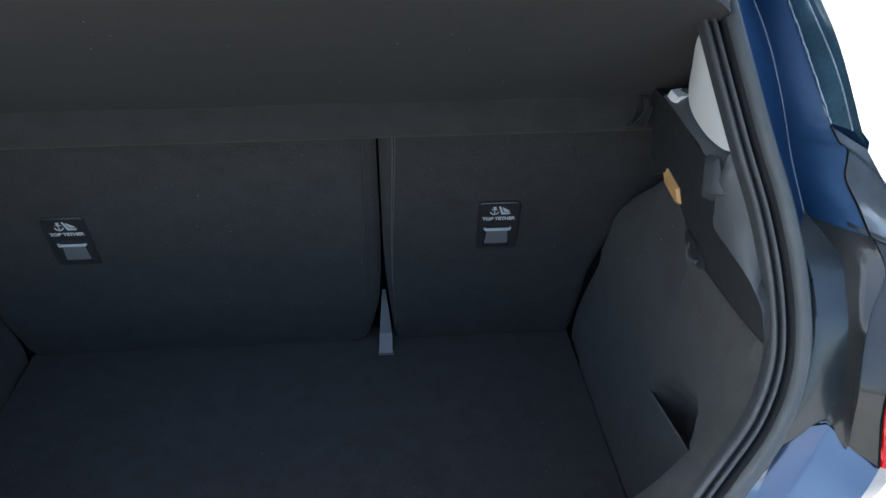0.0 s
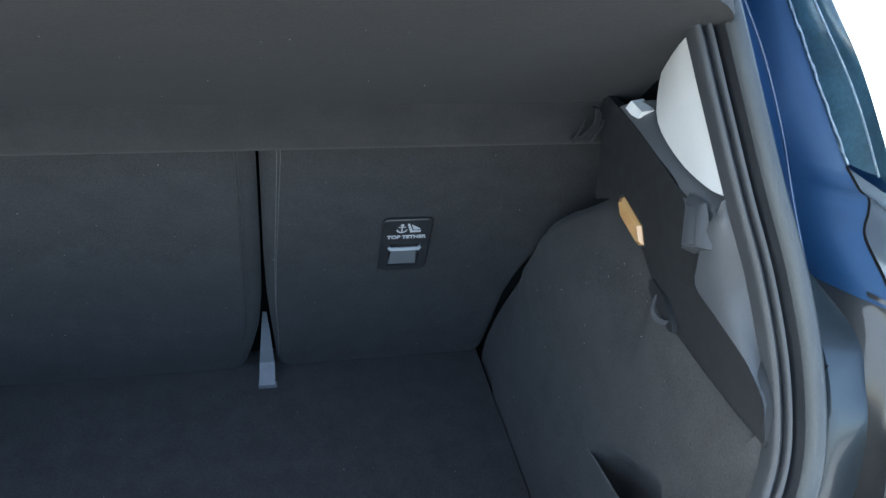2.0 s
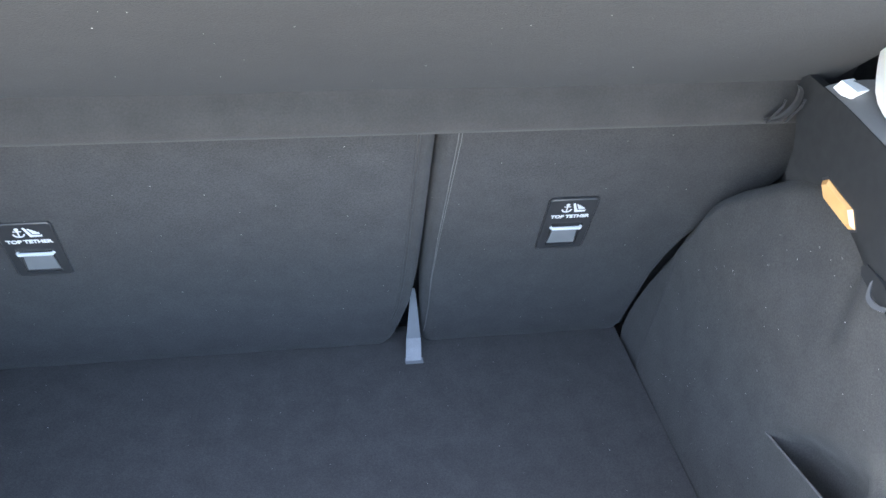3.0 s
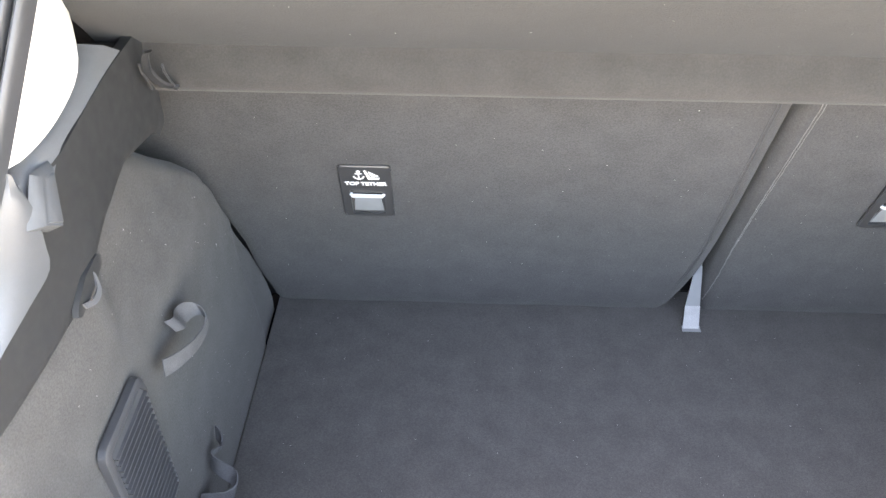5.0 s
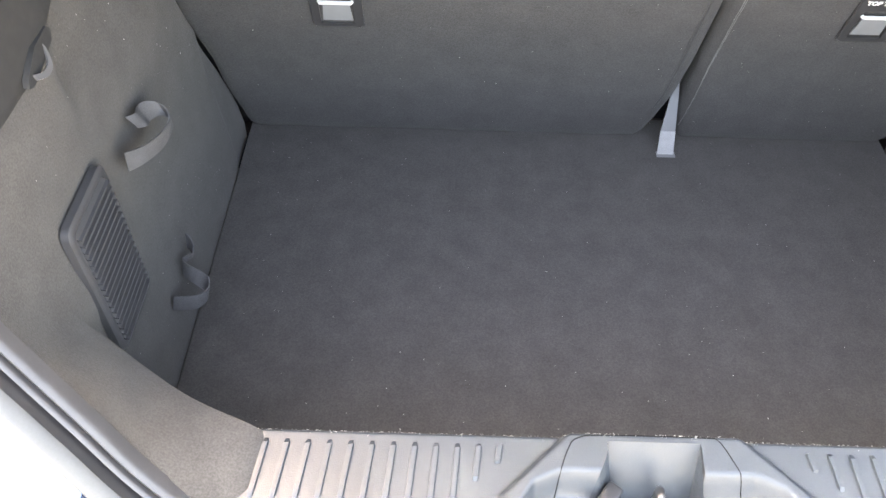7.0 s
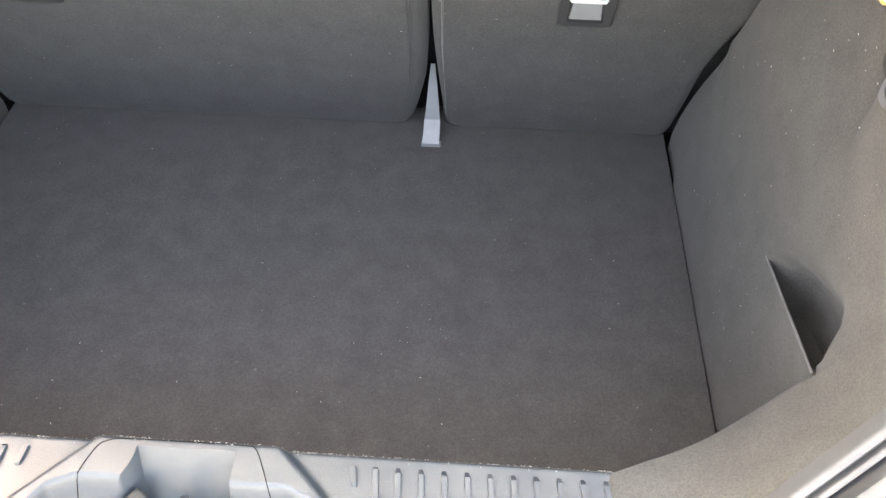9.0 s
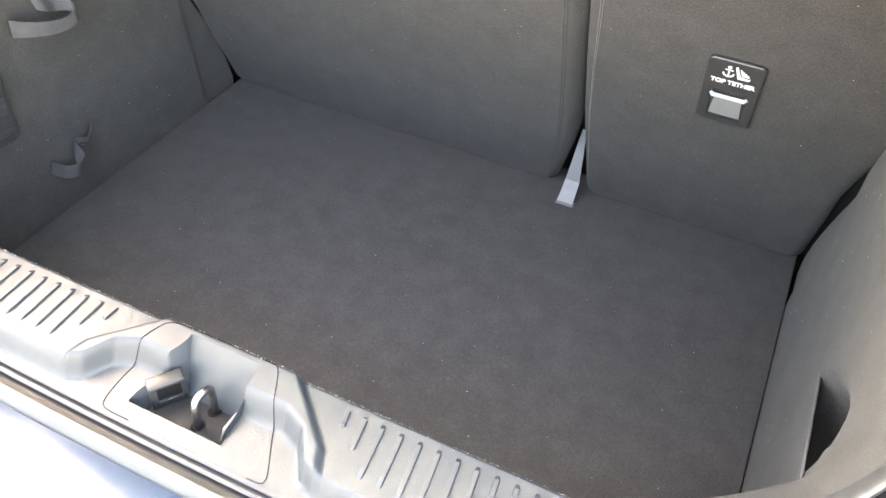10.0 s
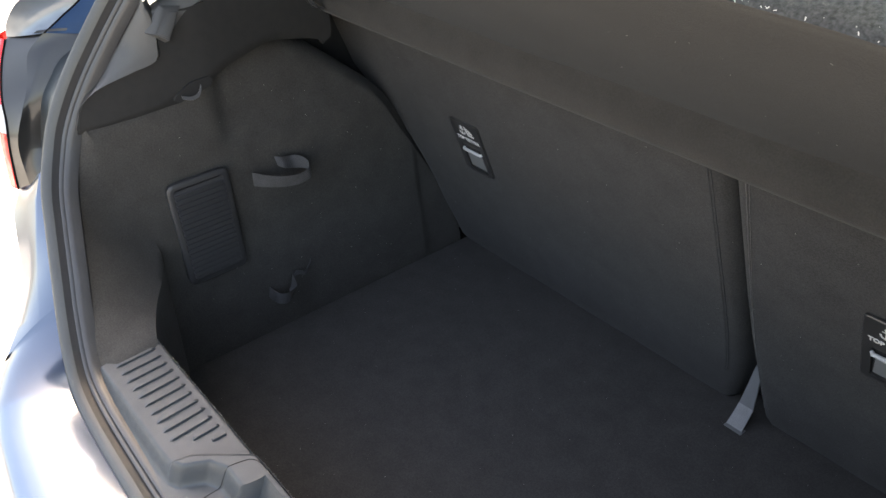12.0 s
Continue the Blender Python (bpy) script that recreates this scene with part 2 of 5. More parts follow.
def rim_frame(i, side=1):
    """Place, outward and rearward direction at a step of the opening's rim."""
    n = len(RIM_HALF)
    p = RIM_HALF[i]
    t = RIM_HALF[min(i + 1, n - 1)] - RIM_HALF[max(i - 1, 0)]
    if i in (0, n - 1):
        t = Vector((1 if i == 0 else -1, 0, 0))
    slope = (gate_y(p.z + 0.02) - gate_y(p.z - 0.02)) / 0.04
    back = Vector((0, -1, slope)).normalized()
    out = back.cross(t.normalized()).normalized()
    if out.dot(Vector((p.x, 0, p.z - 1.1))) < 0:
        out = -out
    m = Vector((side, 1, 1))
    return p * m, out * m, back * m


def rim_index(z):
    return min(range(len(RIM_HALF)), key=lambda i: abs(RIM_HALF[i].z - z) + (10 if RIM_HALF[i].x < 0.2 else 0))


def rim_loop(profile, closed_profile=False):
    """A full loop round the opening with one cross-section of (out, back) pairs."""
    n = len(RIM_HALF)
    order = [(i, 1) for i in range(n)] + [(i, -1) for i in range(n - 2, 0, -1)]
    v = []
    for i, s in order:
        p, o, b = rim_frame(i, s)
        v += [p + o * a + b * c for a, c in profile]
    return v, grid_faces(len(order), len(profile), True, closed_profile)


# ---------------------------------------------------------------- ground
G = 200.0
ground = mesh("ground", [(x * G, y * G, 0) for x in (-1, 1) for y in (-1, 1)], [(0, 2, 3, 1)], GRAVEL)
tagged(ground, "pale sunlit gravel paving round the parked car", "ground", kind="structure")

# ---------------------------------------------------------------- car shell
car = thing("car", "dark blue metallic hatchback, parked with its tailgate open", "car")


def rim_at(z, side=1):
    """Place and directions on the side of the rim at a height."""
    k = float(np.interp(z, [p.z for p in RIM_HALF], range(len(RIM_HALF))))
    i = min(int(k), len(RIM_HALF) - 2)
    f, g = rim_frame(i, side), rim_frame(i + 1, side)
    return [q.lerp(r, k - i) for q, r in zip(f, g)]


RIM_STEP = (0.0, 0.12, 0.24, 0.33, 0.378, 0.422, 0.437)          # across the rim, to the bumper's rear edge
LEDGE_X = (0.0, 0.13, 0.265, 0.362, 0.418, 0.468, 0.484)
LEDGE_Y = (-0.905, -0.903, -0.892, -0.880, -0.866, -0.844, -0.833)
LEDGE_Z = (0.765, 0.766, 0.775, 0.784, 0.793, 0.803, 0.807)
WING_NECK = [(0.484, -0.833, 0.807), (0.512, -0.803, 0.830), (0.543, -0.778, 0.860), (0.566, -0.767, 0.880), (0.597, -0.755, 0.910), (0.630, -0.742, 0.936), (0.658, -0.720, 0.955)]


def ledge_row(p, o, b, side):
    """A row of the bumper's corner: from the seal across the flat ledge, over its rear edge and down."""
    x = abs(p.x)
    e = Vector([float(np.interp(x, RIM_STEP, c)) for c in (LEDGE_X, LEDGE_Y, LEDGE_Z)])
    e.x *= side
    i = p + o * 0.026 + b * 0.012
    row = [p + o * 0.024 + b * 0.004, i]
    for f in (0.12, 0.26, 0.42, 0.58, 0.74, 0.88, 1.0):
        row.append(i.lerp(e, f) + Vector((0, 0, 0.007 * math.sin(math.pi * f) - 0.004 * smooth(0.85, 1.0, f))))
    w = side * x / 0.45
    return row + [e + Vector(d) for d in ((0.004 * w, -0.008, -0.011), (0.010 * w, -0.016, -0.030), (0.018 * w, -0.022, -0.09), (0.018 * w, -0.006, -0.25))]


# lines that run up the body beside the opening, from below to the roof (the +x side)
VALLEY = [(0.613, -0.547, 1.158), (0.604, -0.512, 1.208), (0.605, -0.464, 1.256), (0.606, -0.407, 1.302), (0.600, -0.352, 1.345), (0.577, -0.262, 1.430)]
FLANGE_IN = [(0.632, -0.522, 1.250), (0.633, -0.456, 1.292), (0.625, -0.389, 1.347), (0.600, -0.300, 1.430)]
FLANGE_MID = [(0.640, -0.550, 1.254), (0.643, -0.487, 1.300), (0.636, -0.412, 1.352), (0.612, -0.322, 1.432)]
OUTER = [(0.637, -0.587, 1.250), (0.645, -0.492, 1.316), (0.646, -0.426, 1.355), (0.622, -0.335, 1.435)]
JOINT = [(0.642, -0.623, 1.170), (0.641, -0.594, 1.187), (0.638, -0.564, 1.206), (0.639, -0.557, 1.224), (0.641, -0.549, 1.234), (0.632, -0.546, 1.240), (0.632, -0.524, 1.249)]
LENS_OUT = [(0.700, -0.662, 1.160), (0.678, -0.660, 1.185), (0.655, -0.646, 1.212), (0.642, -0.622, 1.229), (0.637, -0.589, 1.249)]
TEAL_MID = [(0.586, -0.694, 0.984), (0.592, -0.676, 1.040), (0.592, -0.648, 1.100), (0.590, -0.612, 1.140), (0.588, -0.562, 1.156)]
SURROUND_VALLEY = [(0.606, -0.690, 0.992), (0.621, -0.676, 1.035), (0.622, -0.660, 1.085), (0.623, -0.640, 1.113), (0.625, -0.610, 1.140), (0.614, -0.549, 1.160)]
SURROUND_RISE = [(0.611, -0.701, 0.984), (0.622, -0.692, 1.035), (0.626, -0.675, 1.085), (0.631, -0.656, 1.118), (0.635, -0.630, 1.147), (0.628, -0.580, 1.166)]
SURROUND_LINE = [(0.622, -0.711, 0.972), (0.619, -0.708, 1.035), (0.625, -0.687, 1.079), (0.636, -0.667, 1.110), (0.648, -0.652, 1.146), (0.643, -0.624, 1.171)]
LAMP_EDGE = [(0.653, -0.722, 0.957), (0.643, -0.716, 1.022), (0.649, -0.707, 1.060), (0.664, -0.699, 1.092), (0.685, -0.682, 1.128), (0.697, -0.664, 1.158)]


def rim_line(z0, z1, out, back, n=8):
    """A line along the rim between two heights."""
    pts = []
    for k in range(n):
        p, o, b = rim_at(z0 + (z1 - z0) * k / (n - 1))
        pts.append(p + o * out + b * back)
    return pts


def loft(lines, side, n=36, sub=4, bow=None):
    """A sheet over lines of control points; bow lists how far it swells to the rear between each pair."""
    curves = []
    for c in lines:
        fine = spline(c, 160)
        zs = [p.z for p in fine]
        if all(b >= a for a, b in zip(zs, zs[1:])):          # rising lines: equal shares of their height
            fine = [Vector(tuple(lerp(zs[0] + (zs[-1] - zs[0]) * k / (n - 1), zs, [p[i] for p in fine]) for i in range(3))) for k in range(n)]
        else:
            fine = spline(c, n)
        curves.append(fine)
    v = []
    for i in range(n):
        row = []
        for j in range(len(curves) - 1):
            for t in range(sub):
                u = t / sub
                p = curves[j][i].lerp(curves[j + 1][i], u)
                if bow:
                    p = p + Vector((0, -bow[j] * 4 * u * (1 - u), 0))
                row.append(p)
        row.append(curves[-1][i])
        v += [Vector((p.x * side, p.y, p.z)) for p in row]
    return v, grid_faces(n, (len(curves) - 1) * sub + 1)


def moved(line, dx, dy, dz=0.0):
    return [(p[0] + dx, p[1] + dy, p[2] + dz) for p in line]


def piece(line, u0, u1, n=8):
    """The stretch of a line between two fractions of its length."""
    fine = spline(line, 61)
    return [fine[int(round(60 * (u0 + (u1 - u0) * k / (n - 1))))] for k in range(n)]


WING_TOP = [(0.572, -0.683, 0.983), (0.583, -0.6855, 0.9865), (0.594, -0.6875, 0.990), (0.603, -0.689, 0.9925), (0.6055, -0.6905, 0.9925), (0.609, -0.693, 0.9895), (0.630, -0.704, 0.971), (0.658, -0.720, 0.955), (0.690, -0.705, 0.950), (0.715, -0.640, 0.950), (0.725, -0.500, 0.950)]
for s in (1, -1):
    mesh("jamb_strip", *loft([rim_line(1.120, 1.445, 0.030, 0.016), rim_line(1.128, 1.445, 0.040, 0.010), VALLEY], s, 40, 5), JAMB_BLUE, car, "blue strip beside the rubber seal", 60)
    mesh("jamb_panel", *loft([VALLEY, JOINT[:-1] + FLANGE_IN], s, 48, 6, [0.004]), JAMB_BLUE, car, "dark blue panel in the opening's jamb", 60)
    mesh("jamb_ridge", *tube([Vector((p.x * s, p.y - 0.001, p.z)) for p in spline(VALLEY, 40)], 0.0016, 8), BLUE, car, "folded ridge along the jamb", 80)
    mesh("rain_gutter", *loft([FLANGE_IN, moved(FLANGE_IN, 0.001, -0.006, 0.002), FLANGE_MID, moved(FLANGE_MID, 0.0008, -0.004), OUTER], s, 40, 3, [0, 0.002, 0, 0.003]), GUTTER, car, "sealed gutter flange in blue paint", 25)
    mesh("upper_lens", *loft([JOINT, LENS_OUT], s, 30, 6, [0.006]), CLEAR_LENS, car, "smoked upper end of the tail lamp", 60)
    end = [(0.634, -0.505, 1.262), FLANGE_IN[0], FLANGE_MID[0], OUTER[0]]
    mesh("gutter_end", *loft([moved(end, 0.002, 0.0, 0.006), moved(end, 0.004, 0.001, -0.012), moved(end, 0.012, 0.004, -0.045)], s, 24, 3), JAMB_BLUE, car, "closed lower end of the gutter", 60)
    mesh("quarter_panel", *loft([LENS_OUT[:-1] + OUTER, moved(LENS_OUT[:-1] + OUTER, 0.004, 0.010), moved(LENS_OUT[:-1] + OUTER, 0.026, 0.07), moved(LENS_OUT[:-1] + OUTER, 0.055, 0.30)], s, 48, 3), BLUE, car, "", 60)
    mesh("lamp_surround", *loft([SURROUND_VALLEY, SURROUND_RISE, SURROUND_LINE, moved(SURROUND_LINE, 0.003, 0.0035), LAMP_EDGE], s, 48, 4), PIANO, car, "black plastic surround beside the tail lamp", 30)
    mesh("lower_jamb", *loft([rim_line(0.968, 1.128, 0.026, 0.020), TEAL_MID, SURROUND_VALLEY], s, 48, 5), TEAL, car, "dull teal-blue paint between seal and lamp surround", 40)
    top = [rim_at(1.128)[0] + rim_at(1.128)[1] * 0.026 + rim_at(1.128)[2] * 0.020] + [Vector(c[-1]) for c in (TEAL_MID, SURROUND_VALLEY, SURROUND_RISE, SURROUND_LINE, LAMP_EDGE)]
    mesh("surround_top", *loft([top, moved(top, 0, 0.004, 0.003), moved(top, 0, 0.020, -0.004)], s, 30, 2), PIANO, car, "", 60)
    seam = [p + Vector((0, -0.0006, 0)) for p in (rim_at(1.095)[0] + rim_at(1.095)[1] * 0.030 + rim_at(1.095)[2] * 0.019, Vector((0.591, -0.628, 1.127)))]
    mesh("surround_joint", *tube([Vector((p.x * s, p.y, p.z)) for p in seam], 0.0007, 5), DARK, car, "dark joint across the surround")
    for name, u0, u1, m, lab in (("tail_lamp", 0.0, 0.40, RED, "red tail lamp lens"), ("lamp_band", 0.40, 0.58, PALE, "clear band across the tail lamp"), ("tail_lamp", 0.58, 1.0, RED, "red tail lamp lens")):
        e = piece(LAMP_EDGE, u0, u1)
        mesh(name, *loft([moved(e, 0.001, 0.004), moved(e, 0.003, -0.003), moved(e, 0.022, -0.008), moved(e, 0.042, 0.008), moved(e, 0.055, 0.06), moved(e, 0.058, 0.16)], s, 16, 3), m, car, lab, 60)
    edge = [Vector((p.x * s, p.y, p.z)) for p in spline(moved(LAMP_EDGE, 0.0004, -0.001), 40)]
    mesh("lamp_gasket", *tube(edge, 0.0013, 6), DARK, car, "dark joint along the lamp")
    v = []
    r = rim_at(0.868)
    low = ledge_row(r[0], r[1], r[2], 1)
    r = rim_at(0.985)
    high = [r[0] + r[1] * 0.024 + r[2] * 0.020, r[0] + r[1] * 0.028 + r[2] * 0.026] + [Vector(p) for p in WING_TOP]
    neck = spline(WING_NECK, 30)
    fr = [(high[q] - high[1]).length / (high[9] - high[1]).length for q in range(10)]
    for i in range(30):
        u = i / 29
        q = rim_at(0.868 + 0.117 * u)
        inner = q[0] + q[1] * (0.026 + 0.002 * u) + q[2] * (0.012 + 0.014 * u)
        for k in range(13):
            if k == 0:
                p = q[0] + q[1] * 0.024 + q[2] * (0.004 + 0.016 * u)
            elif k < 10:
                bulge = Vector((0, -0.006 * math.sin(math.pi * fr[k]) * smooth(0, 0.35, u), 0.005 * math.sin(math.pi * fr[k]) * (1 - u)))
                rest = high[k] - high[1].lerp(high[9], fr[k])
                p = inner.lerp(neck[i], fr[k]) + rest * smooth(0.35, 1, u) + bulge
            else:
                p = neck[i] + (low[k] - low[9 - 1]).lerp(high[k] - high[9], smooth(0.1, 0.7, u))
            v.append(Vector((p.x * s, p.y, p.z)))
    mesh("rear_wing", v, grid_faces(30, 13), BLUE, car, sharp=20)
    # pale tube drawn for the highlight that the panel's edge catches
    rim_edge = [high[2] + Vector((0, -0.001, 0.0005)), high[6] + Vector((0, -0.001, 0.0005)), high[9] + Vector((0, -0.001, 0.0005))]
    mesh("wing_edge_glint", *tube([Vector((p.x * s, p.y, p.z)) for p in rim_edge], 0.0010, 6), SEAM, car, "pale edge along the wing's top joint", 60)
    # clear sealant: a ragged bead along the flange, a straight one near its outer edge
    rag = [p + Vector((0.0006 * math.sin(i * 1.7), -0.0015 + 0.0008 * math.sin(i * 0.9), 0)) for i, p in enumerate(spline(moved(FLANGE_IN, 0.0005, -0.002, 0.001), 60))]
    mesh("sealant_bead", *tube([Vector((p.x * s, p.y, p.z)) for p in rag], [0.0016 + 0.0008 * math.sin(i * 2.3) * math.sin(i * 0.7) for i in range(60)], 6, 0.7), SEAM, car, "clear bead of body sealant", 80)
    mesh("sealant_bead", *tube([Vector((p.x * s, p.y, p.z)) for p in spline(moved(FLANGE_MID, 0.0005, -0.003), 40)], 0.0011, 6), SEAM, car, "clear bead of body sealant", 80)
    mesh("panel_joint", *tube([Vector((p.x * s, p.y - 0.0012, p.z)) for p in spline(JOINT, 60)], 0.0012, 6), DARK, car, "dark joint curling round the lamp")
v, n = [], 13
k = rim_index(0.868) + 1
order = [(i, 1) for i in range(k, -1, -1)] + [(i, -1) for i in range(1, k + 1)]
for i, s in order:
    p, o, b = rim_frame(i, s)
    v += ledge_row(p, o, b, s)
mesh("bumper", v, grid_faces(len(order), n), BLUE, car, "dark blue bumper below the boot sill", 40)

# roof, sides and windows of the cabin, open tailgate
mesh("roof", *shell([[(x, y, 1.50 + 0.04 * math.cos(x / 0.62 * 1.2) - 0.03 * smooth(1.2, 2.2, y)) for x in np.linspace(-0.56, 0.56, 9)] for y in np.linspace(-0.33, 2.2, 12)],
                    0.03, lambda p: (0, 0, 1)), BLUE, car)
mesh("roof_lining", [(x, y, 1.495) for x in (-0.56, 0.56) for y in (-0.31, 2.2)], [(0, 1, 3, 2)], ROOF_LINING, car)
for s in (1, -1):
    mesh("body_side", *shell([[(s * (0.72 + 0.06 * math.sin((z - 0.3) * 3.4)), y, z) for z in np.linspace(0.3, 1.16, 9)] for y in np.linspace(-0.28, 2.4, 10)], 0.03,
                             lambda p: (-math.copysign(1, p[0]), 0, 0)), BLUE, car, sharp=60)
    for y0, y1 in ((-0.33, -0.02), (0.75, 0.85), (1.9, 2.1)):
        mesh("pillar", *shell([[(s * (0.70 - 0.36 * (z - 1.15)), y, z) for z in (1.15, 1.32, 1.52)] for y in (y0, y1)], 0.03, lambda p: (math.copysign(1, p[0]), 0, 0)), BLUE, car)


def gate_patch(u0, u1, x0, x1, dz=0.0):
    """A patch of the raised tailgate; u runs from the hinge to its lower edge, x across."""
    return [[(x, -0.33 - 0.66 * u, 1.54 + 0.62 * u + 0.05 * math.sin(math.pi * u) - 0.04 * (x / 0.6) ** 2 + dz) for x in np.linspace(x0, x1, 9)] for u in np.linspace(u0, u1, 9)]


for name, u0, u1, x0, x1 in (("gate_header", 0.0, 0.05, -0.56, 0.56), ("gate_side", 0.05, 0.56, -0.56, -0.46), ("gate_side", 0.05, 0.56, 0.46, 0.56), ("gate_lower", 0.56, 1.0, -0.56, 0.56)):
    mesh(name, *shell(gate_patch(u0, u1, x0, x1), 0.05, lambda p: (0, 0.2, 1)), BLUE, car, sharp=60)
mesh("gate_lining", *shell(gate_patch(0.60, 0.96, -0.50, 0.50, -0.012), 0.008, lambda p: (0, 0, 1)), BLACK_PL, car)
mesh("rear_window", *shell(gate_patch(0.05, 0.56, -0.46, 0.46, 0.03), 0.004, lambda p: (0, 0.2, 1)), GLASS, car, "tinted rear window of the raised tailgate")

for x in (-0.70, 0.70):
    for y in (-0.02, 2.35):
        ring = [(0.06, 0.19), (0.075, 0.21), (0.085, 0.26), (0.07, 0.30), (0.0, 0.305), (-0.07, 0.30), (-0.085, 0.26), (-0.075, 0.21), (-0.06, 0.19)]
        v = [(x + w, y + r * math.cos(2 * math.pi * k / 28), 0.305 + r * math.sin(2 * math.pi * k / 28)) for k in range(28) for w, r in ring]
        tyre = mesh("tyre", v, grid_faces(28, len(ring), True, True), RUBBER, car, "black tyre")
        v = [(x + math.copysign(w, x), y + r * math.cos(2 * math.pi * k / 28), 0.305 + r * math.sin(2 * math.pi * k / 28)) for k in range(28) for w, r in ((0.02, 0.19), (0.055, 0.185), (0.045, 0.16), (0.05, 0.07), (0.06, 0.03), (0.06, 0.004))]
        mesh("rim", v, grid_faces(28, 6, True), FLAP, car, "grey wheel rim")

# unseen sheets and bench block, added to keep cabin light from leaking in
mesh("cabin_floor_sheet", [(x, y, 0.40) for x in (-0.72, 0.72) for y in (0.05, 2.4)], [(0, 1, 3, 2)], DARK, car)
mesh("cabin_front_sheet", [(x, 2.2, z) for x in (-0.72, 0.72) for z in (0.3, 1.12)], [(0, 1, 3, 2)], DARK, car)
part("bench_cushion", box_bm(1.30, 0.50, 0.40, Matrix.Translation((0, 0.36, 0.62)), 0.04, 3), SEAT_FELT, car)
for s in (1, -1):
    mesh("inner_side", [(s * 0.655, y, z) for y in (-0.30, 2.3) for z in (0.4, 1.16)], [(0, 1, 3, 2)], TRIM_PL, car)

# ---------------------------------------------------------------- weatherstrip
seal = thing("weatherstrip", "black rubber weatherstrip round the boot opening", "rubber seal")


mesh("trim_lip", *rim_loop([(-0.003, -0.004), (-0.0024, 0.007), (-0.001, 0.0115), (0.0015, 0.0138), (0.0038, 0.0128), (0.0045, 0.009), (0.0048, 0.002)], False), RUBBER, seal, "pliant inner lip of the seal", 60)
mesh("bulb", *rim_loop([(0.0074, 0.000), (0.0076, 0.0125), (0.0085, 0.0160), (0.0102, 0.0170), (0.0116, 0.0150), (0.0120, 0.006), (0.0120, 0.000)], False), RUBBER, seal, sharp=60)
mesh("carrier_lip", *rim_loop([(0.0165, 0.0245), (0.0178, 0.0285), (0.0205, 0.032), (0.0235, 0.0345), (0.0265, 0.0355), (0.029, 0.0345), (0.030, 0.030), (0.0305, 0.018)], False), RUBBER_GREY, seal, "greyer outer lip of the seal", 60)
# groove walls coloured black for the shade deep between the lips
mesh("groove_shade", *rim_loop([(-0.001, -0.006), (0.006, -0.002), (0.0125, 0.0), (0.0155, 0.008), (0.0165, 0.0245), (0.0178, 0.0245), (0.0185, 0.004)], False), BLACK_PL, seal, "dark grooves between the lips")

# ---------------------------------------------------------------- boot floor
fx, fy0, fy1 = 0.5108, -0.650, 0.05
fl = box_bm(fx * 2, fy1 - fy0, 0.022, Matrix.Translation((0, (fy0 + fy1) / 2, FLOOR - 0.011)), 0.004, 2)
boot_floor = tagged(part("boot_floor", fl, FLOOR_FELT, None), "flat dark grey felt-covered boot floor board", "boot floor")
# near-black sheet added under the board: shade in its gaps, no light from below
mesh("underfloor_sheet", [(x, y, z) for z in (0.56,) for x in (-0.70, 0.70) for y in (-0.74, 0.60)], [(0, 2, 3, 1)], DARK, car)


SN = Vector((0, -1, -SEAT_LEAN)).normalized()         # out of the seat back, into the boot
SU = Vector((0, -SEAT_LEAN, 1)).normalized()          # up along it
BASE = Vector((0, 0, FLOOR))


def on_seat(x, h, d=0.0):
    return BASE + Vector((x, 0, 0)) + SU * h + SN * d


OUTER_H = (0.0, 0.09, 0.17, 0.22, 0.26, 0.31, 0.40, 0.8)
OUTER_X = (0.514, 0.519, 0.522, 0.531, 0.542, 0.564, 0.640, 0.66)


def seat_outer(h, sgn):
    """Half width of the seat back at a height; the wide section sits closer to its wall."""
    return lerp(h, OUTER_H, OUTER_X) + (0.009 * smooth(0.02, 0.12, h) if sgn > 0 else 0.0)


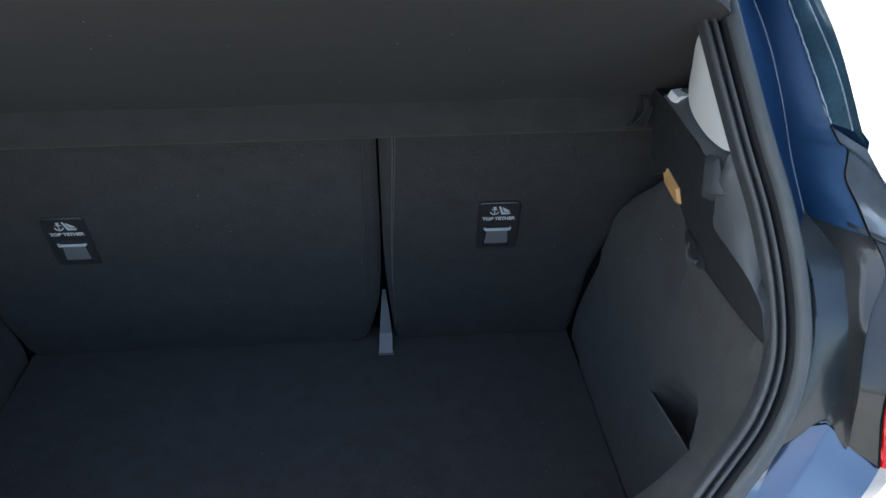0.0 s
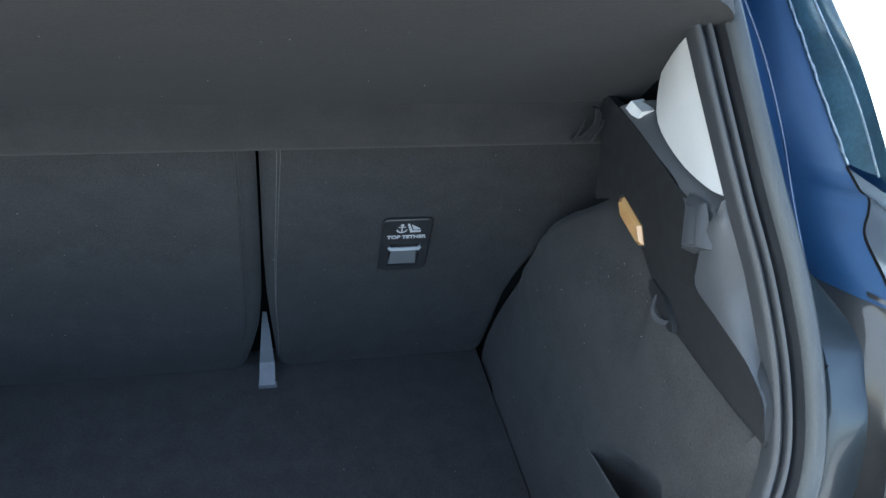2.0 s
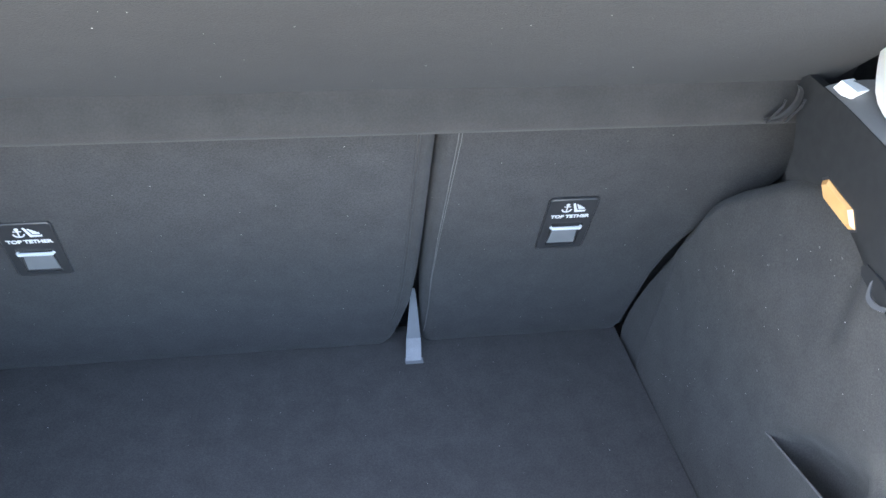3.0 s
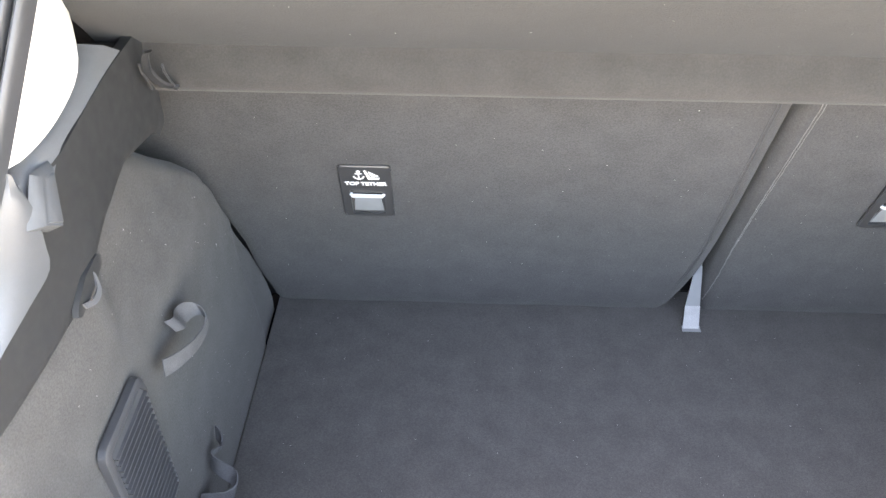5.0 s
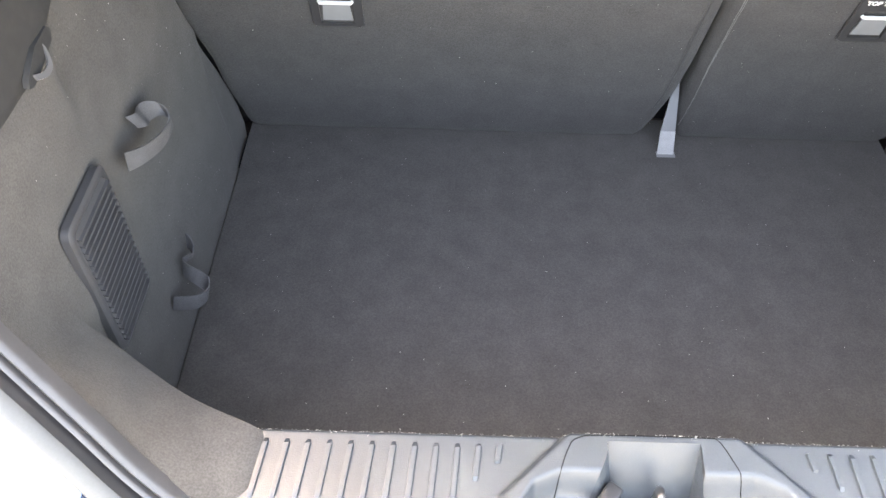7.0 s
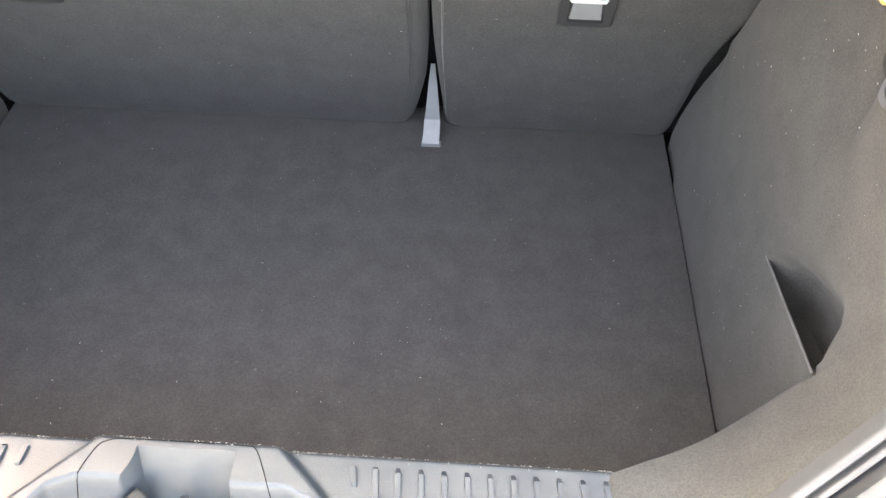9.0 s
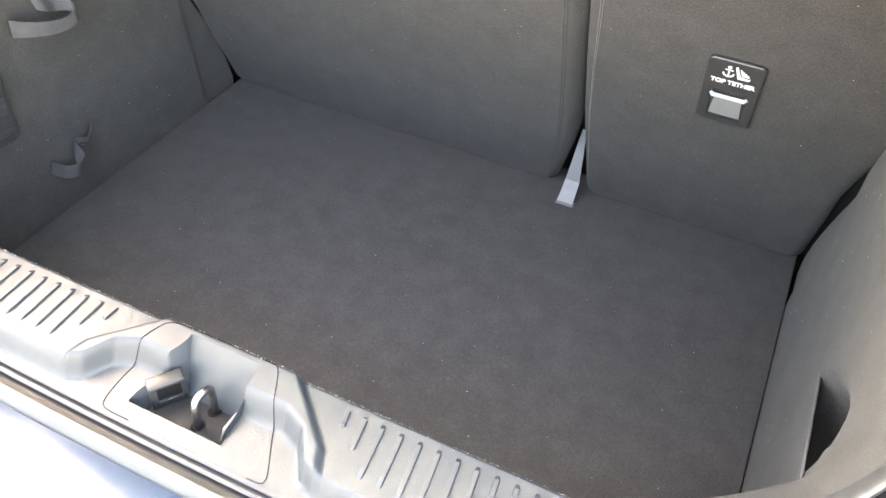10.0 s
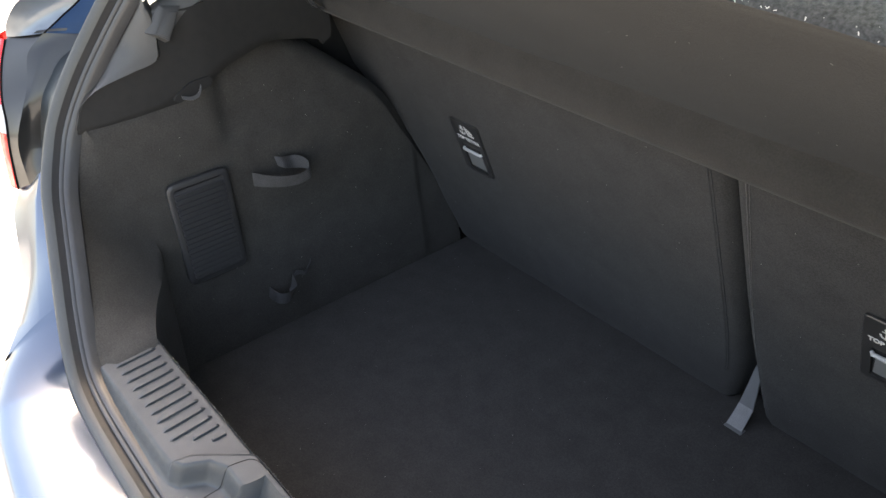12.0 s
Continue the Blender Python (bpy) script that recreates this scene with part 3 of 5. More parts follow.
def seat_back(name, label, inner, sgn):
    """One rear seat back seen from behind: a felt-covered slab with rounded, stitched edges. sgn: +1 when the seam is on its right."""
    root = thing(name, label, "seat back", "split rear seat", at=(0, 0, FLOOR))
    nu, nv = 46, 40
    top = 0.74
    rows = []
    for j in range(nv):
        h = top * j / (nv - 1)
        xi = lerp(h, *inner)
        row = []
        for k in range(nu):
            w = k / (nu - 1)
            q = w ** 2.2 if w < 0.55 else 1 - (1 - 0.55 ** 2.2) * ((1 - w) / 0.45) ** 1.6
            x = xi + (-sgn * seat_outer(h, sgn) - xi) * q
            dist = min(abs(x - xi), abs(abs(x) - seat_outer(h, sgn)) + 0.002)
            r = 0.021
            d = -(r - math.sqrt(max(r * r - max(r - dist, 0) ** 2, 0)))
            db = h - 0.0
            rb = 0.005
            d -= rb - math.sqrt(max(rb * rb - max(rb - db, 0) ** 2, 0))
            d += 0.004 * noise.noise(Vector((x * 5, h * 4, sgn * 3.0))) * smooth(0.03, 0.1, dist)
            row.append(on_seat(x, h, d) - root.location)
        rows.append(row)
    mesh("backrest_panel", *shell(rows, 0.06, lambda p: -SN), SEAT_FELT, root, sharp=70)
    for off, rad in ((0.0205, 0.0007), (0.0245, 0.0005)):
        pts = []
        for k in range(70):
            h = (0.09 if sgn > 0 else 0.03) + 0.66 * k / 69
            xi = lerp(h, *inner)
            w = off if sgn > 0 else lerp(h, (0.03, 0.12, 0.5), (0.004, 0.010, off))
            sink = 0.021 - math.sqrt(max(0.021 ** 2 - max(0.021 - w, 0) ** 2, 0))
            pts.append(on_seat(xi - sgn * w, h, 0.0006 - sink + 0.0004 * math.sin(k * 2.1)) - root.location)
        mesh("stitching", *tube(pts, rad, 5), DARK_THREAD if sgn > 0 else THREAD, root)
    return root


SEAM_L = ((0.0, 0.05, 0.12, 0.20, 0.30, 0.8), (0.121, 0.134, 0.147, 0.152, 0.1535, 0.1535))
SEAM_R = ((0.0, 0.05, 0.12, 0.20, 0.30, 0.8), (0.171, 0.169, 0.164, 0.159, 0.157, 0.157))
seat_wide = seat_back("rear_seat_back", "wide section of the split rear seat back in dark felt, upright", SEAM_L, 1)
seat_narrow = seat_back("rear_seat_back", "narrow section of the split rear seat back in dark felt, upright", SEAM_R, -1)
# near-black sheet behind the seam; its colour is the gap's shade
mesh("gap_shade_sheet", [on_seat(x, h, -0.05) for x in (0.05, 0.26) for h in (-0.02, 0.7)], [(0, 2, 3, 1)], DARK, seat_wide).matrix_parent_inverse = Matrix.Translation(-seat_wide.location)
# dark sheets added behind the side gaps, for their shade and against stray light
for seat, sx in ((seat_wide, -1), (seat_narrow, 1)):
    back = mesh("side_gap_sheet", [on_seat(sx * x, h, -0.040) for x in (0.48, 0.71) for h in (-0.05, 0.62)], [(0, 2, 3, 1)], TRIM_PL, seat, "dark sheet added for the gap's shade beside the seat back")
    back.matrix_parent_inverse = Matrix.Translation(-seat.location)

# ---------------------------------------------------------------- carpeted side trims
TOP_Y = (-0.66, -0.60, -0.555, -0.49, -0.412, -0.345, -0.31, -0.26, -0.21, -0.17, -0.14, -0.115, -0.075, -0.035, -0.012, 0.0)
TOP_Z = (1.056, 1.056, 1.058, 1.064, 1.100, 1.118, 1.105, 1.076, 1.031, 0.994, 0.955, 0.906, 0.843, 0.766, 0.700, 0.645)
LIP_IN = [(0.340, -0.668, 0.812), (0.357, -0.666, 0.827), (0.418, -0.640, 0.829), (0.469, -0.609, 0.833), (0.502, -0.590, 0.846), (0.517, -0.590, 0.868), (0.527, -0.597, 0.91),
          (0.534, -0.606, 0.96), (0.539, -0.616, 1.003), (0.5425, -0.623, 1.031), (0.546, -0.632, 1.058)]
LIP_RIM = [(0.352, 0.799), (0.372, 0.806), (0.43, 0.859), (0.467, 0.907), (0.502, 0.952), (0.529, 0.987), (0.541, 1.009), (0.548, 1.026), (0.553, 1.042), (0.555, 1.054), (0.556, 1.066)]


def top_z(y):
    return lerp(y, TOP_Y, TOP_Z)


def wall_x(y, z):
    x = 0.512 + 0.020 * smooth(FLOOR, FLOOR + 0.22, z)
    x += 0.007 * smooth(-0.096, -0.078, y) * (1 - smooth(0.80, 0.90, z))
    x += 0.010 * smooth(-0.12, 0.0, y) * smooth(0.8, 1.0, z)
    x += 0.015 * smooth(-0.458, -0.425, y) * smooth(0.945, 1.04, z) * (1 - smooth(-0.27, -0.14, y))
    return x


END_Z = (0.60, 0.78, 0.84, 0.868, 0.91, 0.96, 1.003, 1.031, 1.058)
END_Y = (-0.640, -0.640, -0.588, -0.590, -0.597, -0.606, -0.616, -0.623, -0.632)
END_X = (0.512, 0.520, 0.520, 0.5190, 0.528, 0.534, 0.539, 0.5425, 0.546)


def wall_end(yy, z):
    """The wall's x near the rounded rear corner, at a place on it."""
    k = min(max((yy + 0.45) / (lerp(z, END_Z, END_Y) + 0.45), 0), 1) if yy < -0.45 else 0
    x = wall_x(yy, z)
    m = smooth(0.95, 1.05, z)
    return x + (lerp(z, END_Z, END_X) - x) * (smooth(0.4, 1.0, k) * (1 - m) + k * m)


def side_wall(side, pocket):
    """The felt side wall from the seat back to the rear corner; with a pocket slot where there is one."""
    ys = sorted(set([-0.56 + 0.56 * k / 70 for k in range(71)] + [-0.098, -0.09, -0.082, -0.003]))
    nz = 56
    bm = bmesh.new()
    cols = []
    def place(y, z):
        """Stretches the rear part of the wall so that it ends on the rounded rear corner."""
        k = min(max((y + 0.45) / -0.11, 0), 1)
        yy = -0.45 + k * (lerp(z, END_Z, END_Y) + 0.45) if k > 0 else y
        return wall_end(yy, z), yy

    for y in ys:
        top = top_z(place(y, 1.058)[1])
        col = []
        for k in range(nz):
            z = FLOOR - 0.02 + (top - FLOOR + 0.02) * k / (nz - 1)
            curl = smooth(-0.40, -0.33, y) * (1 - smooth(-0.22, -0.13, y))
            over = smooth(top - 0.016, top, z) * (0.2 + 0.8 * smooth(-0.37, -0.35, y)) + 1.1 * curl * max(0.0, (z - top + 0.10) / 0.10) ** 2
            x, yy = place(y, z)
            col.append(bm.verts.new((x + 0.012 * over, yy, z)))
        w = 0.004 + 0.026 * smooth(-0.37, -0.35, y) * (1 - smooth(-0.20, -0.13, y))
        x, yy = place(y, top)
        col.append(bm.verts.new((x + 0.012 * over + w, yy + 0.01 * smooth(-0.36, -0.2, y), top + (0.001 if y > -0.36 else 0.004))))
        cols.append(col)
    for a, b in zip(cols, cols[1:]):
        for k in range(nz):
            bm.faces.new((a[k], b[k], b[k + 1], a[k + 1]))
    if pocket:
        p0, p1 = Vector((0, -0.402, 0.804)), Vector((0, -0.585, 0.854))
        along = (p1 - p0).normalized()
        up = Vector((0, along.z, -along.y)).normalized()
        if up.z < 0:
            up = -up
        bmesh.ops.bisect_plane(bm, geom=bm.verts[:] + bm.edges[:] + bm.faces[:], plane_co=(0, p0.y, p0.z), plane_no=up, dist=1e-6)
        length = (p1 - p0).length
        ends = wall_end(p0.y, p0.z), wall_end(-0.5795, 0.8525)

        def local(co):
            q = Vector((0, co.y - p0.y, co.z - p0.z))
            return q.dot(along) / length, q.dot(up)

        slot = []
        for e in bm.edges:
            (u0, h0), (u1, h1) = local(e.verts[0].co), local(e.verts[1].co)
            if abs(h0) < 1e-5 and abs(h1) < 1e-5 and min(u0, u1) > -0.001 and max(u0, u1) < 0.97:
                slot.append(e)
        bmesh.ops.split_edges(bm, edges=slot)
        for vert in bm.verts:
            u, h = local(vert.co)
            if not -0.02 < u < 1.03:
                continue
            c = sum((f.calc_center_median() for f in vert.link_faces), Vector()) / max(len(vert.link_faces), 1)
            reach = lerp(u, (0, 0.3, 0.62, 0.87, 0.97, 1.02), (0, 0.046, 0.076, 0.082, 0.070, 0))
            if local(c)[1] > 0 and h > -1e-5 and reach > 1e-4 and h < reach:
                k = h / reach
                vert.co.x += 0.040 * smooth(0, 0.25, u) * (1 - smooth(0.90, 0.99, u)) * (1 - smooth(0.05, 1.0, k))
            elif h <= 1e-5:
                q = p0.lerp(p1, min(max(u, 0), 0.97))
                vert.co.x += (ends[0] + (ends[1] - ends[0]) * min(max(u, 0), 0.97) / 0.97 - wall_end(q.y, q.z)) * smooth(-0.12, 0.0, h)
    for vert in bm.verts:
        vert.co.x *= side
    return bm


def rear_lip(side):
    """The carpeted rear corner between the side wall, the sill and the weatherstrip, with the drop to the floor inside it."""
    n, m = 44, 14
    inner = spline(LIP_IN, n)
    rim = spline([(x, gate_y(z), z) for x, z in LIP_RIM], n)
    v, rows = [], 0
    for i in range(n):
        a, b = inner[i], rim[i]
        lift = Vector((-0.004, 0.0, 0.018)) * (1 - i / n) + Vector((-0.007, -0.004, 0.0)) * (i / n)
        ctrl = (a.lerp(b, 0.5) + lift).lerp(Vector((a.x + 0.001, a.y + (b.y - a.y) * 0.6, a.z + (b.z - a.z) * 0.5)), smooth(0.838, 0.90, a.z))
        drop = smooth(0, 1, 1 - i / (n - 1) * 1.4)
        w = smooth(0.845, 0.905, a.z)
        foot = Vector((a.x + 0.012 * drop, a.y - 0.010 * drop, FLOOR - 0.02)).lerp(Vector((0.534, -0.600, FLOOR - 0.02)), smooth(0.831, 0.866, a.z))
        mid = Vector((a.x + 0.006 * drop, a.y - 0.004 * drop, a.z - 0.03)).lerp(a + Vector((0.016, 0.0, 0)), w)
        row = [foot, mid, Vector((a.x + 0.001, a.y - 0.0005, a.z - 0.006)).lerp(a + Vector((0.008, 0.0, 0)), w)]
        for k in range(m):
            t = k / (m - 1)
            row.append(a * (1 - t) ** 2 + ctrl * 2 * t * (1 - t) + b * t * t)
        row.append(b + Vector((0.01, 0.012, -0.004)))
        rows = len(row)
        v += [Vector((p.x * side, p.y, p.z)) for p in row]
    return v, grid_faces(n, rows)


def upper_trim(side, root):
    """Hard plastic above the carpet: flat face, flared rear edge, sloping top edge and the shelf's pin socket."""
    ys = [-0.642 + 0.360 * k / 44 for k in range(45)]
    rows = []
    for y in ys:
        lo = top_z(y) - 0.004
        hi = lerp(y, (-0.642, -0.632, -0.615, -0.596, -0.555, -0.520, -0.5135, -0.510, -0.497, -0.453, -0.385, -0.34, -0.26), (1.062, 1.086, 1.104, 1.113, 1.123, 1.131, 1.150, 1.186, 1.190, 1.192, 1.200, 1.204, 1.206))
        flat = lerp(y, (-0.642, -0.45, -0.26), (0.5475, 0.529, 0.530))
        rows.append([((flat + 0.004 * (1 - smooth(lo, lo + 0.006, z))) * side, y + (0.024 * smooth(1.12, 1.19, z) if side > 0 else 0.046 * smooth(1.06, 1.10, z)) * smooth(-0.36, -0.285, y), z) for z in [lo + (hi - lo) * k / 12 for k in range(13)]])
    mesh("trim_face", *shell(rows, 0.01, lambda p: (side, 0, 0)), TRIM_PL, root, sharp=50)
    edge = spline([(0.5485, -0.641, 1.057), (0.546, -0.632, 1.088), (0.542, -0.615, 1.104), (0.539, -0.596, 1.113), (0.533, -0.555, 1.123), (0.529, -0.520, 1.131), (0.529, -0.5135, 1.150), (0.529, -0.511, 1.180), (0.533, -0.516, 1.212)], 30)
    rim = spline([(x, gate_y(z), z) for x, z in ((0.556, 1.058), (0.556, 1.082), (0.556, 1.097), (0.556, 1.108), (0.555, 1.125), (0.553, 1.14), (0.549, 1.17), (0.543, 1.197), (0.538, 1.218))], 30)
    v = []
    for a, b in zip(edge, rim):
        v += [Vector((p.x * side, p.y, p.z)) for p in (a + Vector((0.012, 0.01, 0)), a + Vector((-0.001, 0, 0)), a.lerp(b, 0.25) + Vector((-0.003, 0, 0.002)), a.lerp(b, 0.6) + Vector((-0.003, 0, 0.002)), b + Vector((0.002, 0.004, 0)))]
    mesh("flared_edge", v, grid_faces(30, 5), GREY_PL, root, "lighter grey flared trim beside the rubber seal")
    lo = spline([(0.530, -0.300, 1.206), (0.530, -0.345, 1.204), (0.530, -0.395, 1.199), (0.530, -0.453, 1.192), (0.530, -0.497, 1.158)], 20)
    hi = spline([(0.548, -0.330, 1.226), (0.548, -0.375, 1.216), (0.545, -0.43, 1.207), (0.540, -0.480, 1.205), (0.536, -0.528, 1.185)], 20)
    v = []
    for a, b in zip(lo, hi):
        v += [Vector((p.x * side, p.y, p.z)) for p in (a + Vector((0.006, 0, -0.006)), a, a.lerp(b, 0.5) + Vector((-0.002, 0, 0.002)), b, b + Vector((0.02, 0, 0.0)))]
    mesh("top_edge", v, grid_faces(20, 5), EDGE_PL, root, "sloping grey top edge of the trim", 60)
    # socket for the shelf pin: a wedge with a slanted face
    a = [(0.531, -0.468, 1.196), (0.531, -0.497, 1.203), (0.531, -0.525, 1.172), (0.531, -0.500, 1.152)]
    b = [(0.524, -0.474, 1.192), (0.525, -0.490, 1.195), (0.519, -0.514, 1.170), (0.517, -0.497, 1.158)]
    bm = bmesh.new()
    va = [bm.verts.new((x * side, y, z)) for x, y, z in a]
    vb = [bm.verts.new((x * side, y, z)) for x, y, z in b]
    bm.faces.new(vb)
    for k in range(4):
        bm.faces.new((va[k], va[(k + 1) % 4], vb[(k + 1) % 4], vb[k]))
    bmesh.ops.bevel(bm, geom=[e for e in bm.edges if all(q in vb for q in e.verts)], offset=0.002, segments=2, affect="EDGES")
    part("pin_socket", bm, GREY_PL, root, "wedge-shaped socket for the shelf pin")
    # wheel-house lining behind the carpet's top edge
    v = []
    for y, x in ((-0.62, 0.566), (-0.52, 0.60), (-0.36, 0.605), (-0.2, 0.632), (0.09, 0.64)):
        hi = lerp(y, (-0.62, -0.52, -0.36), (1.04, 1.09, 1.22))
        v += [(x * side, y, 0.55), (x * side, y, 0.85), (x * side, y, hi)]
    mesh("wheel_house_lining", v, grid_faces(5, 3), TRIM_PL, root)


def pillar_trim(side, root):
    a = spline([(0.574, -0.275, 1.345), (0.556, -0.318, 1.288), (0.541, -0.348, 1.245), (0.535, -0.375, 1.220), (0.534, -0.43, 1.2085), (0.534, -0.486, 1.2105), (0.535, -0.520, 1.2195)], 24)
    b = spline([(0.500, -0.382, 1.395), (0.506, -0.400, 1.372), (0.511, -0.418, 1.350), (0.517, -0.438, 1.318), (0.523, -0.464, 1.285), (0.530, -0.493, 1.248), (0.5355, -0.519, 1.2215)], 24)
    v = []
    for p, q in zip(a, b):
        w = (q - p).length
        for t in (0, 0.12, 0.3, 0.5, 0.7, 0.88, 1):
            r = p.lerp(q, t) + Vector((-0.02 * w * math.sin(math.pi * t) * (0.5 + t) + 0.002, 0, 0))
            v.append(Vector((r.x * side, r.y, r.z)))
        r = q + Vector((0.03, 0, 0.0))
        v.append(Vector((r.x * side, r.y, r.z)))
    mesh("pillar_trim", v, grid_faces(24, 8), CREAM, root, "pale grey fabric-look pillar trim", 60)


for s in (1, -1):
    if s > 0:
        trim = thing("side_trim", "dark felt boot side trim with an open storage pocket", "side trim", "boot side trims", at=(s * 0.5, -0.3, FLOOR))
    else:
        trim = thing("side_trim", "dark felt boot side trim with a vent grille and elastic straps", "side trim", "boot side trims", at=(s * 0.5, -0.3, FLOOR))
    kids = []
    kids.append(part("felt_wall", side_wall(s, s > 0), CARPET, trim, sharp=50))
    kids.append(mesh("rear_corner", *rear_lip(s), CARPET, trim, sharp=50))
    before = set(bpy.data.objects)
    upper_trim(s, trim)
    pillar_trim(s, trim)
    for ob in list(set(bpy.data.objects) - before) + kids:
        ob.matrix_parent_inverse = Matrix.Translation(-trim.location)
    if s > 0:
        a, b = Vector((wall_end(-0.402, 0.804), -0.402, 0.804)), Vector((wall_end(-0.5795, 0.8525), -0.5795, 0.8525))
        pocket_edge = mesh("pocket_edge", *tube([a.lerp(b, k / 20) + Vector((0.0002, 0, 0.0004)) for k in range(21)], 0.0013, 6), THREAD, trim, "pale worn edge of the storage pocket")
        pocket_edge.matrix_parent_inverse = Matrix.Translation(-trim.location)
        rows = []
        for k in range(21):
            u = k / 20 * 1.12
            y, z = -0.402 - 0.183 * u, 0.804 + 0.050 * u
            w = smooth(0, 0.25, u)
            x = wall_end(y, z)
            rows += [(x + 0.041 * w + 0.001, y, z + 0.004), (x + 0.040 * w, y - 0.01, z - 0.05), (x + 0.002, y - 0.02, z - 0.09), (x + 0.001, y - 0.012, z - 0.05)]
        rows += [(x - 0.002, y, z + 0.012)] * 4
        liner = mesh("pocket_liner", rows, grid_faces(22, 4), CARPET, trim)
        liner.matrix_parent_inverse = Matrix.Translation(-trim.location)

# ---------------------------------------------------------------- sill trim with ribs and the latch cover
sill = thing("sill_trim", "grey grained plastic boot sill trim with anti-slip ribs", "sill trim", at=(0, -0.7, 0.8))
SP = Matrix.Translation(-sill.location)


def sill_z(x, y):
    """Top of the sill trim: a ribbed platform, lower ledge round the latch, and the raised middle with its slanting edges."""
    w = lerp(y, (-0.76, -0.72, -0.664), (0.150, 0.135, 0.076))
    lift = 0.008 * (1 - smooth(w - 0.005, w + 0.005, abs(x)))
    plane = 0.8205 + (y + 0.676) * 0.15 + lift
    if y > -0.668:
        plane -= 0.012 * ((y + 0.668) / 0.0055) ** 2
    ye = lerp(abs(x), (0.085, 0.108, 0.118, 0.126, 0.14, 0.17), (-0.704, -0.714, -0.728, -0.740, -0.746, -0.748))
    ledge = lerp(y, (-0.78, -0.765, -0.70), (0.784, 0.787, 0.798))
    k = smooth(ye + 0.007, ye - 0.008, y)
    return plane * (1 - k) + ledge * k


POCKET = (-0.042, 0.040, -0.7455, -0.673)          # x0, x1, y0, y1 of the latch pocket
xs = sorted(set([round(-0.368 + 0.736 * k / 340, 4) for k in range(341)] + [POCKET[0], POCKET[1]] + [-0.074, 0.074]))
yy = sorted(set([round(-0.7618 + 0.0018 * k, 4) for k in range(50)] + [POCKET[2], POCKET[3], -0.670, -0.668, -0.6665, -0.665, -0.6638, -0.663, -0.6625]))
bm = bmesh.new()
gv = {}
for x in xs:
    for y in yy:
        flare = -0.026 * smooth(-0.674, -0.742, y) * lerp(x, (-0.12, POCKET[0], 0.0), (0, 1, 0))
        gv[x, y] = bm.verts.new((x * (1 + 0.005 * smooth(-0.68, -0.76, y) * smooth(0.2, 0.37, abs(x))) + flare, y, sill_z(x + flare, y)))
for xa, xb in zip(xs, xs[1:]):
    for ya, yb in zip(yy, yy[1:]):
        if POCKET[0] <= xa and xb <= POCKET[1] and POCKET[2] <= ya and yb <= POCKET[3]:
            continue
        bm.faces.new((gv[xa, ya], gv[xb, ya], gv[xb, yb], gv[xa, yb]))
for xa, xb in zip(xs, xs[1:]):                     # front face down to the floor
    a, b = gv[xa, yy[-1]].co, gv[xb, yy[-1]].co
    q = [bm.verts.new((a.x, a.y + d, z)) for d, z in ((0, a.z), (-0.002, FLOOR - 0.02))] + [bm.verts.new((b.x, b.y + d, z)) for d, z in ((-0.002, FLOOR - 0.02), (0, b.z))]
    bm.faces.new(q)
bmesh.ops.remove_doubles(bm, verts=bm.verts, dist=1e-5)
panel = part("sill_panel", bm, SILL, sill, sharp=40)
panel.matrix_parent_inverse = SP

for s in (-1, 1):
    for k in range(12):
        x = s * (0.343 - 0.0188 * k)
        y1 = -0.729 if k < 10 else (-0.708, -0.692)[k - 10]
        y0 = -0.6745
        skew = s * 0.008 * (0.343 - 0.0188 * k) / 0.343
        n, rows = 12, []
        for i in range(n):
            u = i / (n - 1)
            y = y0 + (y1 - y0) * u
            zz = sill_z(x, y)
            e = min(u, 1 - u) * (n - 1)
            h = 0.0030 * (0.0 if e == 0 else 1.0)
            w = 0.0028 if e > 0 else 0.0020
            xc = x + skew * u
            rows.append([(xc - w, y, zz - 0.001), (xc - w * 0.82, y, zz + h * 0.92), (xc, y, zz + h), (xc + w * 0.82, y, zz + h * 0.92), (xc + w, y, zz - 0.001)])
        rib = mesh("rib", [p for r in rows for p in r], grid_faces(n, 5), SILL, sill, sharp=30)
        rib.matrix_parent_inverse = SP

# latch pocket: sloped walls and floor
x0, x1, y0, y1 = POCKET
zb = 0.772
tp = [(x0 - 0.026, y0), (x1, y0), (x1, y1), (x0, y1)]
bt = [(x0 - 0.024, y0 + 0.003), (x1 - 0.002, y0 + 0.003), (x1 - 0.004, -0.704), (x0 + 0.008, -0.704)]
v, ky = [], [y for y in yy if y0 <= y <= y1]
for y in ky:                                       # the flared side wall follows the panel's edge
    t = (y - y0) / (y1 - y0)
    xe = x0 - 0.026 * smooth(-0.674, -0.742, y)
    q = Vector(bt[0]).lerp(Vector(bt[3]), t)
    v += [(xe, y, sill_z(xe, y) + 0.0003), (q.x, q.y, zb)]
side = mesh("pocket_side", v, grid_faces(len(ky), 2), SILL, sill)
side.matrix_parent_inverse = SP
v = [(x, y, sill_z(x, y) + 0.0004) for x, y in tp] + [(x, y, zb) for x, y in bt]
pk = mesh("latch_pocket", v, [(0, 1, 5, 4), (1, 2, 6, 5), (2, 3, 7, 6)], SILL, sill)
pk.matrix_parent_inverse = SP
pf = mesh("pocket_floor", [(x, y, zb + 0.0003) for x, y in bt], [(0, 1, 2, 3)], FLOOR_PL, sill, "black floor of the latch pocket")
pf.matrix_parent_inverse = SP
